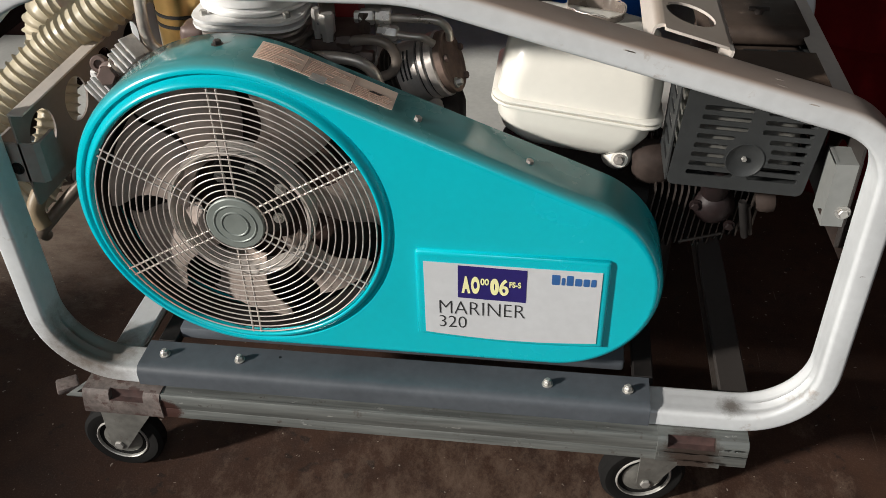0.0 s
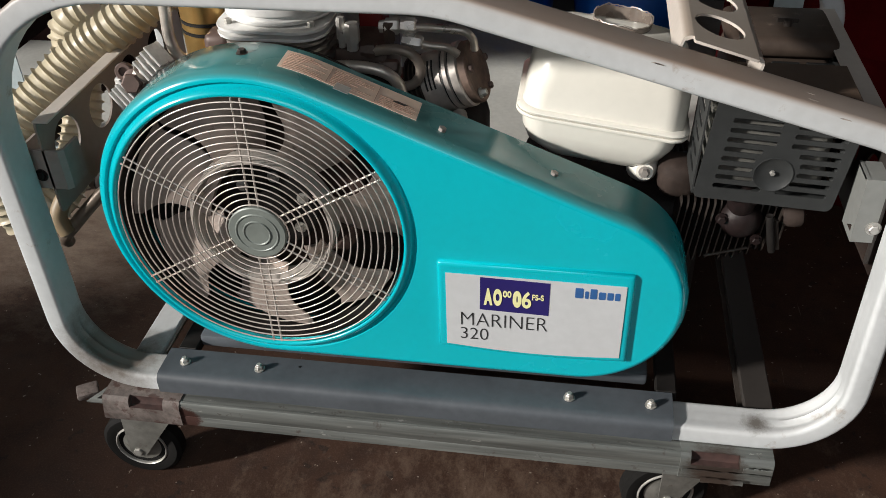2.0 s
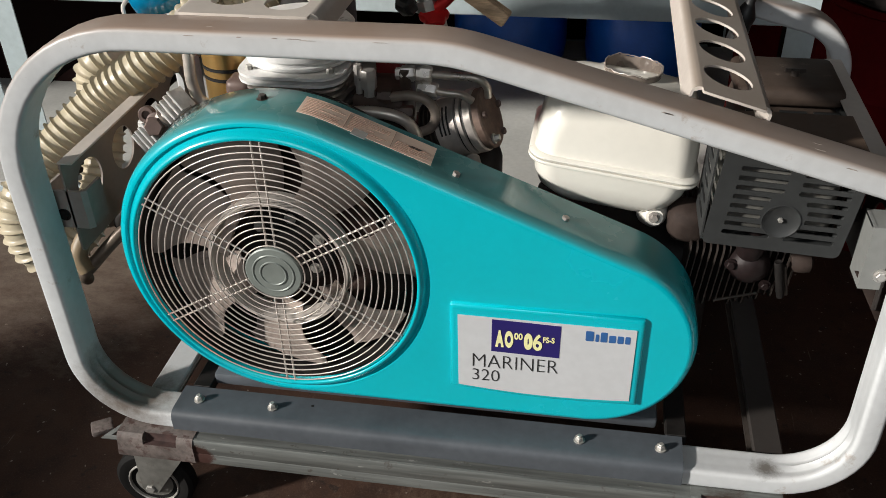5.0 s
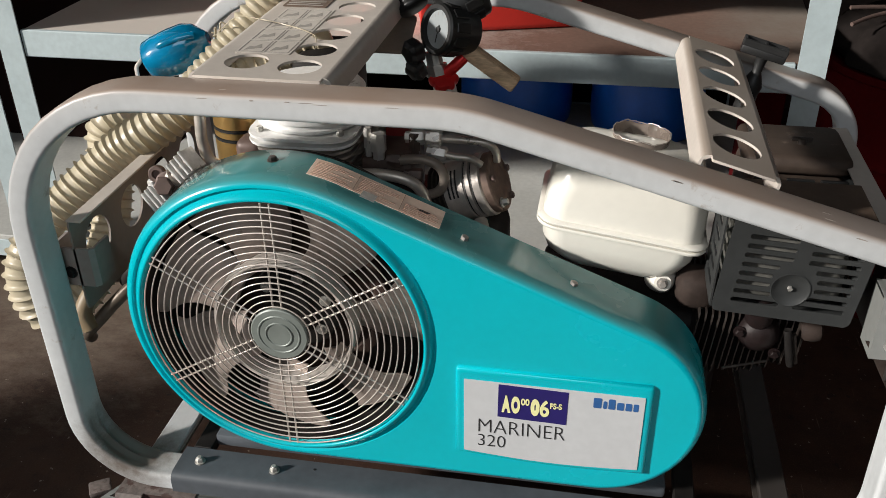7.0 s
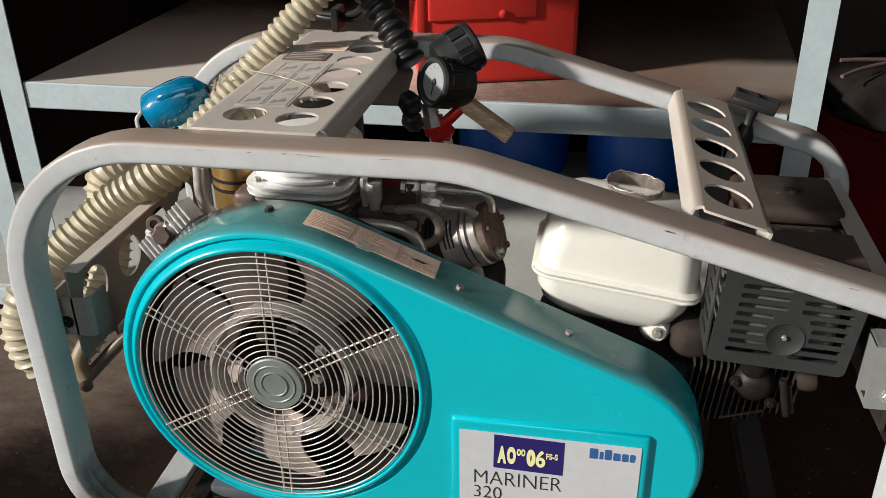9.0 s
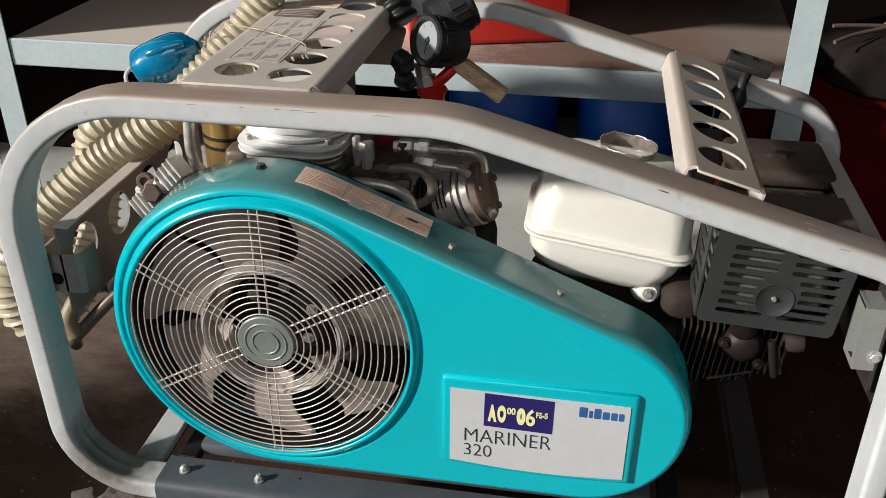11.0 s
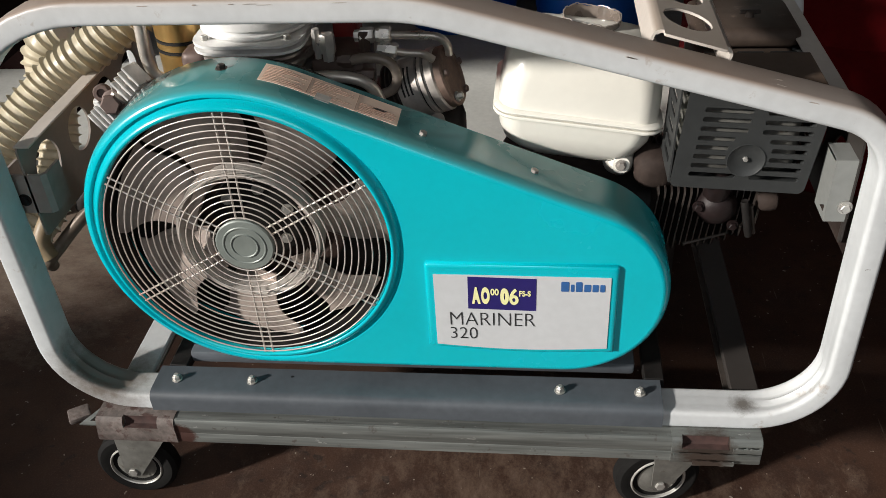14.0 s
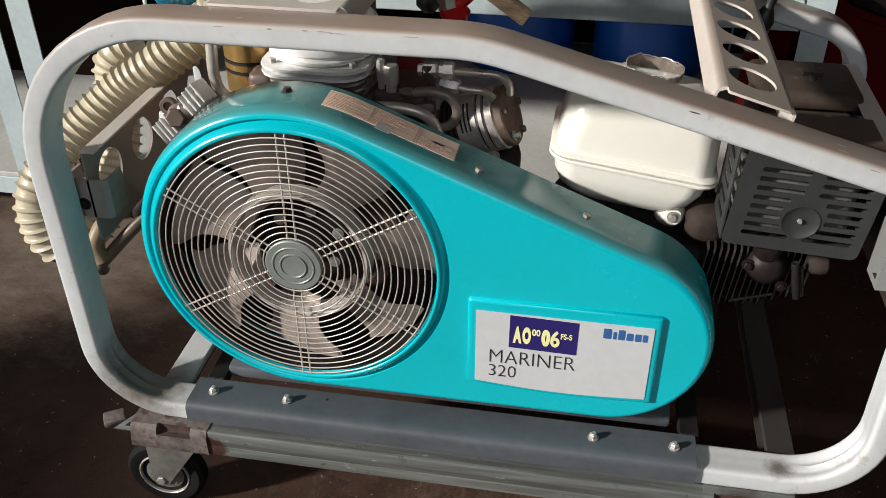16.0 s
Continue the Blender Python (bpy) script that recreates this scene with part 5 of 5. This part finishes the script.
def angle_bar(p0, p1, outward, name="frame_rail", material=None, h=0.041):
    """L-section bar with a lip: flat on top, a bright edge, a drop face."""
    p0, p1, o = Vector(p0), Vector(p1), Vector(outward)
    prof = [(0.0, 0.0), (0.029, -0.0005), (0.0305, 0.0008), (0.0335, 0.0), (0.0365, -0.005), (0.0365, -h * 0.55), (0.0357, -h * 0.58), (0.0365, -h * 0.61), (0.0365, -h), (0.0325, -h), (0.0325, -0.007), (0.029, -0.004), (0.0, -0.004)]
    loops = [[p + o * u + Vector((0, 0, w)) for u, w in prof] for p in (p0, p1)]
    return part(name, rings(loops), material or GALV, cart)


ZT = 0.2025
front = angle_bar((-0.4005, -0.009, ZT), (0.2905, -0.009, ZT), (0, -1, 0))
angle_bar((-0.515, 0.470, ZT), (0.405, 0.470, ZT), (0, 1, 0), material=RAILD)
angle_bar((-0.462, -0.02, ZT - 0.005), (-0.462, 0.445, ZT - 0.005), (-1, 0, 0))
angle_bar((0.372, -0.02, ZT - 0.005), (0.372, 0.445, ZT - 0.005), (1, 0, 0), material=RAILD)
for x0, x1, c0, c1 in ((-0.519, -0.400, -0.4755, -0.4245), (0.290, 0.407, 0.303, 0.365)):
    prof = [(-0.012, ZT - 0.042), (-0.0470, ZT - 0.042), (-0.0485, ZT - 0.039), (-0.0485, ZT - 0.009), (-0.0465, ZT - 0.003), (-0.042, ZT + 0.0012), (-0.012, ZT + 0.0012)]
    cutp = [(-0.012, ZT - 0.042), (-0.0470, ZT - 0.042), (-0.0485, ZT - 0.039), (-0.0485, ZT - 0.0140), (-0.0400, ZT - 0.0135), (-0.0375, ZT - 0.010), (-0.0370, ZT + 0.0012), (-0.012, ZT + 0.0012)]
    mtl = RUST if x0 < 0 else GALV
    for a, b, pr, mm in ((x0, c0, prof, mtl), (c0, c1, cutp, mtl), (c1, x1, prof, mtl)):
        part("bar_end" if pr is prof else "recess", rings([[(q + (0.004 if q == x0 and w > 0.19 and x0 < 0 else 0), u, w) for u, w in pr] for q in (a, b)]), mm, front)
    liner = [(-0.0482, ZT - 0.0130), (-0.0400, ZT - 0.0125), (-0.0380, ZT - 0.0095), (-0.0375, ZT - 0.0005), (-0.0371, ZT - 0.0005), (-0.0372, ZT - 0.0095), (-0.0398, ZT - 0.0134), (-0.0482, ZT - 0.0138)]
    part("rust_liner", rings([[(q, u, w) for u, w in liner] for q in (c0 + 0.0006, c1 - 0.0006)]), REDRUST, front)
rr = random.Random(3)
# torn strips of sheet at the recess edges
for x0, x1, z0, z1 in ((0.292, 0.404, 0.1760, 0.1860), (0.318, 0.372, 0.1625, 0.1715), (0.368, 0.404, 0.1900, 0.1985)):
    n = 14
    top = [(x0 + (x1 - x0) * k / n, z1 + rr.uniform(-0.0013, 0.0009)) for k in range(n + 1)]
    low = [(x0 + (x1 - x0) * k / n, z0 + rr.uniform(-0.0006, 0.0015)) for k in range(n + 1)]
    part("torn_strip", cut_plate(low + top[::-1], [], 0.0018, frame_m((0, -0.0503, 0), (1, 0, 0), (0, 0, 1)) @ pose(0, 0, 0, 1.5, 0, 0)), GALV, front)
part("side_tab", cut_plate([(0, 0), (0.045, 0.0), (0.045, 0.045)], [[(0.015, 0.006), (0.040, 0.006), (0.040, 0.030)]], 0.004, frame_m((-0.555, -0.030, 0.172), (1, 0, 0), (0, 0.9, 0.4))), GALV, cart)
part("side_block", box(-0.016, 0.016, -0.014, 0.014, -0.005, 0.005, 0.003, 2, m=Matrix.Translation((-0.580, 0.012, 0.148)) @ pose(0, 0, 0, 0, 0, 32)), RUST, cart)


def castor(x, y, turn):
    m = Matrix.Translation((x, y, 0)) @ pose(0, 0, 0, 0, 0, turn)
    R, cz, cx = 0.0625, FLOOR + 0.0625, 0.035
    bm = box(-0.042, 0.042, -0.032, 0.032, ZT - 0.048, ZT - 0.042, 0.002, 1, m=m)
    lathe(m @ Vector((0, 0, ZT - 0.048)), (0, 0, -1), [(0, 0.026), (0.012, 0.028), (0.016, 0.020)], 24, bm)
    for q in (-1, 1):
        tri = [(-0.046, ZT - 0.056), (-0.044, ZT - 0.050), (0.046, ZT - 0.050), (0.047, ZT - 0.058), (cx + 0.013, cz), (cx + 0.009, cz - 0.010), (cx, cz - 0.013), (cx - 0.010, cz - 0.009)]
        cut_plate(tri, [], 0.003, m @ frame_m((0, q * 0.0205 + 0.0015, 0), (1, 0, 0), (0, 0, 1)), bm)
    c = part("castor", bm, FORKM, cart, "zinc-plated castor fork")
    o, axd = m @ Vector((cx, 0, cz)), (m.to_3x3() @ Vector((0, 1, 0)))
    part("tyre", lathe(o - axd * 0.015, axd, [(0.004, R * 0.62), (0.001, R * 0.69), (0.001, R * 0.90), (0.006, R), (0.024, R), (0.029, R * 0.90), (0.029, R * 0.69), (0.026, R * 0.62)], 48), TYRE, c, "black rubber tyre")
    for q in (-1, 1):
        part("rim", lathe(o + axd * 0.0125 * q, axd * q, [(-0.003, R * 0.64), (-0.002, R * 0.52), (0.001, R * 0.35), (0.004, R * 0.28), (0.004, 0.001)], 40), FORKM, c)
        part("rim_ring", lathe(o + axd * 0.012 * q, axd * q, [(-0.002, R * 0.600), (0.0025, R * 0.610), (0.0036, R * 0.630), (0.0030, R * 0.650), (0, R * 0.665)], 48, caps=False), ZINC, c)
        hexbolt(o + axd * 0.022 * q, axd * q, 0.008, 0.006, c)


castor(-0.475, 0.012, 181)
castor(0.322, 0.033, 190)
castor(-0.455, 0.40, 60)
castor(0.285, 0.40, 180)

# ---- rack behind ----
YR = 0.75
rack = thing("storage_rack", (-0.27, YR + 0.3, FLOOR), "pale blue steel storage rack with dusty boards, light painted into their colour", "shelf rack")
for x0 in (-1.110, 0.456):
    for y in (YR, YR + 1.10):
        p = cut_plate([(0, FLOOR), (0.050, FLOOR), (0.050, 2.2), (0, 2.2)], [], 0.003, frame_m((x0, y, 0), (1, 0, 0), (0, 0, 1)))
        cut_plate([(0, FLOOR), (0.015, FLOOR), (0.015, 2.2), (0, 2.2)], [], 0.003, frame_m((x0 if x0 < 0 else x0 + 0.05, y + 0.002, 0), (0, 1, 0), (0, 0, 1)), p)
        part("post", p, RACK, rack)
# The top board is unseen, added at a height that shades the one below.
for z in (0.105, 0.600, 0.930):
    for y in (YR + 0.004, YR + 1.06):
        part("beam", box(-1.060, 0.454, y, y + 0.012, z - 0.044, z + 0.012, 0.002, 1), RACK, rack)
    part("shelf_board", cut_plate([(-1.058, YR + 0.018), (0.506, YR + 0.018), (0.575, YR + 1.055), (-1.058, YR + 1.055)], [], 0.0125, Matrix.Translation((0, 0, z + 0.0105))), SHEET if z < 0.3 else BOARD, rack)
# Black sheets added for the dark behind and beside the boards.
part("back_sheet", box(-1.08, 0.497, YR + 1.086, YR + 1.090, FLOOR, 2.2), VOID, rack, "added black sheet in place of deep shade")
part("side_sheet", box(-1.118, -1.113, YR + 0.005, YR + 1.08, 0.315, 2.2), VOID, rack, "added black side sheet that shades the shelves")
rack2 = thing("storage_rack", (-1.9, YR + 0.3, FLOOR), "pale blue steel rack standing beside the first one", "shelf rack")
for x0 in (-1.198, -2.6):
    for y in (YR, YR + 1.10):
        p = cut_plate([(0, FLOOR), (0.055, FLOOR), (0.055, 2.2), (0, 2.2)], [], 0.003, frame_m((x0, y, 0), (1, 0, 0), (0, 0, 1)))
        part("post", p, RACK, rack2)
for z in (0.105, 1.07):
    part("beam", box(-2.545, -1.200, YR + 0.004, YR + 0.034, z - 0.046, z, 0.002, 1), RACK, rack2)
    part("shelf_board", box(-2.545, -1.200, YR + 0.002, YR + 1.09, z + 0.001, z + 0.014, 0.002, 1), SHEET if z < 0.3 else BOARD, rack2)
# Added black sheet, set forward to where the shade begins.
part("back_sheet", box(-2.54, -1.125, YR + 0.570, YR + 0.574, FLOOR, 2.2), VOID, rack2, "added black sheet in place of deep shade")


def barrel(x, y, z0, r, h, material, label, ribs=(0.33, 0.66)):
    prof = [(0, r * 0.93), (0.01, r * 0.97), (h * 0.1, r)]
    for f in ribs:
        prof += [(h * f - 0.012, r), (h * f, r * 1.025), (h * f + 0.012, r)]
    prof += [(h * 0.95, r), (h * 0.97, r * 0.98)]
    d = thing("drum", (x, y, z0), label, "drum", "drums by the rack")
    part("body", lathe((x, y, z0), (0, 0, 1), prof, 48), material, d)
    part("rim", lathe((x, y, z0), (0, 0, 1), [(h * 0.965, r * 0.975), (h * 0.975, r * 1.01), (h, r * 1.0), (h, r * 0.95), (h - 0.012, r * 0.94)], 48, caps=False), material, d)
    part("lid", lathe((x, y, z0), (0, 0, 1), [(h - 0.016, r * 0.945), (h - 0.012, r * 0.94), (h - 0.010, r * 0.6), (h - 0.010, 0.001)], 48), material, d)
    part("bung", lathe((x + r * 0.6, y, z0), (0, 0, 1), [(h - 0.012, 0.025), (h + 0.002, 0.024), (h + 0.003, 0.018)], 16), material, d)
    return d


barrel(-0.13, 1.68, 0.119, 0.165, 0.470, BLUEP, "dark blue plastic drum on the lower rack shelf", ())
barrel(0.25, 1.66, 0.119, 0.160, 0.470, BLUEP, "blue plastic drum on the lower rack shelf", ())
barrel(0.80, 1.10, FLOOR, 0.22, 0.54, DRED, "dark red steel drum standing on the floor")
barrel(1.24, 0.85, FLOOR, 0.24, 0.60, DRED, "dark red steel drum standing on the floor")
tagged(part("red_bin", box(0.44, 0.52, 1.10, 1.22, 0.119, 0.50, 0.01, 2), DRED), "small dark red bin under the shelf", "bin")
case = thing("tool_case", (-0.07, 0.98, 0.6115), "bright red plastic tool case standing on the rack shelf", "tool case")
CM = Matrix.Translation((0.069, 0.930, 0.6112)) @ pose(0, 0, 0, 0, 0, 17)
part("body", box(-0.318, 0.0, 0.0, 0.25, 0.0, 0.285, 0.012, 3, m=CM), REDP, case)
part("front_panel", box(-0.302, -0.085, -0.006, 0.008, 0.128, 0.270, 0.006, 3, m=CM), REDP, case)
part("stud", lathe(CM @ Vector((-0.155, -0.006, 0.140)), CM.to_3x3() @ Vector((0, -1, 0)), [(0, 0.008), (0.004, 0.008), (0.006, 0.005)], 16), REDP, case)
part("edge_strip", box(-0.324, -0.306, -0.004, 0.010, 0.012, 0.275, 0.003, 2, m=CM), REDP, case)
rs = random.Random(5)
sack = lathe((0.80, 1.10, 0.518), (0, 0, 1), [(0, 0.19), (0.02, 0.215), (0.05, 0.21), (0.085, 0.18), (0.105, 0.12), (0.112, 0.05), (0.113, 0.001)], 28)
for v in sack.verts:
    a = math.atan2(v.co.y - 1.10, v.co.x - 0.80)
    v.co.xy = Vector((0.80, 1.10)) + (v.co.xy - Vector((0.80, 1.10))) * (1 + 0.07 * math.sin(5 * a + 1) + 0.04 * math.sin(11 * a))
    v.co.z += 0.010 * math.sin(7 * a) * (v.co.z > 0.54) + rs.uniform(-0.003, 0.003) * (v.co.z > 0.53)
tagged(part("sack", sack, SACKM, smooth=60), "crumpled near-black sack lying on a dark red drum", "sack")
tongs = thing("tongs", (0.66, 1.00, 0.63), "dull metal tongs lying on a dark sack", "tool")
part("handle", sweep(spline([(0.590, 1.02, 0.646), (0.63, 1.03, 0.646), (0.70, 1.05, 0.643)], 6), 0.0042, 10), NUTM, tongs)
part("handle", sweep(spline([(0.585, 0.965, 0.628), (0.63, 1.0, 0.636), (0.70, 1.04, 0.643)], 6), 0.0042, 10), NUTM, tongs)
part("jaw", box(-0.03, 0.03, -0.010, 0.010, -0.004, 0.004, 0.002, 1, m=Matrix.Translation((0.725, 1.058, 0.645)) @ pose(0, 0, 0, 0, 0, 20)), BLADE, tongs)

# ---- litter on the floor ----
rl = random.Random(11)
chips = bmesh.new()
for k in range(150):
    x, y, q = rl.triangular(-0.75, 0.75, 0.15), rl.uniform(-0.42, -0.08), rl.uniform(0.0014, 0.0055)
    a0 = rl.uniform(0, 6)
    base = [(x + q * rl.uniform(0.5, 1.5) * math.cos(a0 + a), y + q * rl.uniform(0.3, 0.8) * math.sin(a0 + a)) for a in (1.25 * i for i in range(5))]
    rings([[(u, w, FLOOR + h) for u, w in base] for h in (0.0002, 0.0006 + q * 0.35)], bm=chips)
tagged(part("floor_litter", chips, CHIPM), "small dark and pale chips scattered on the floor", "litter", "", "stuff")
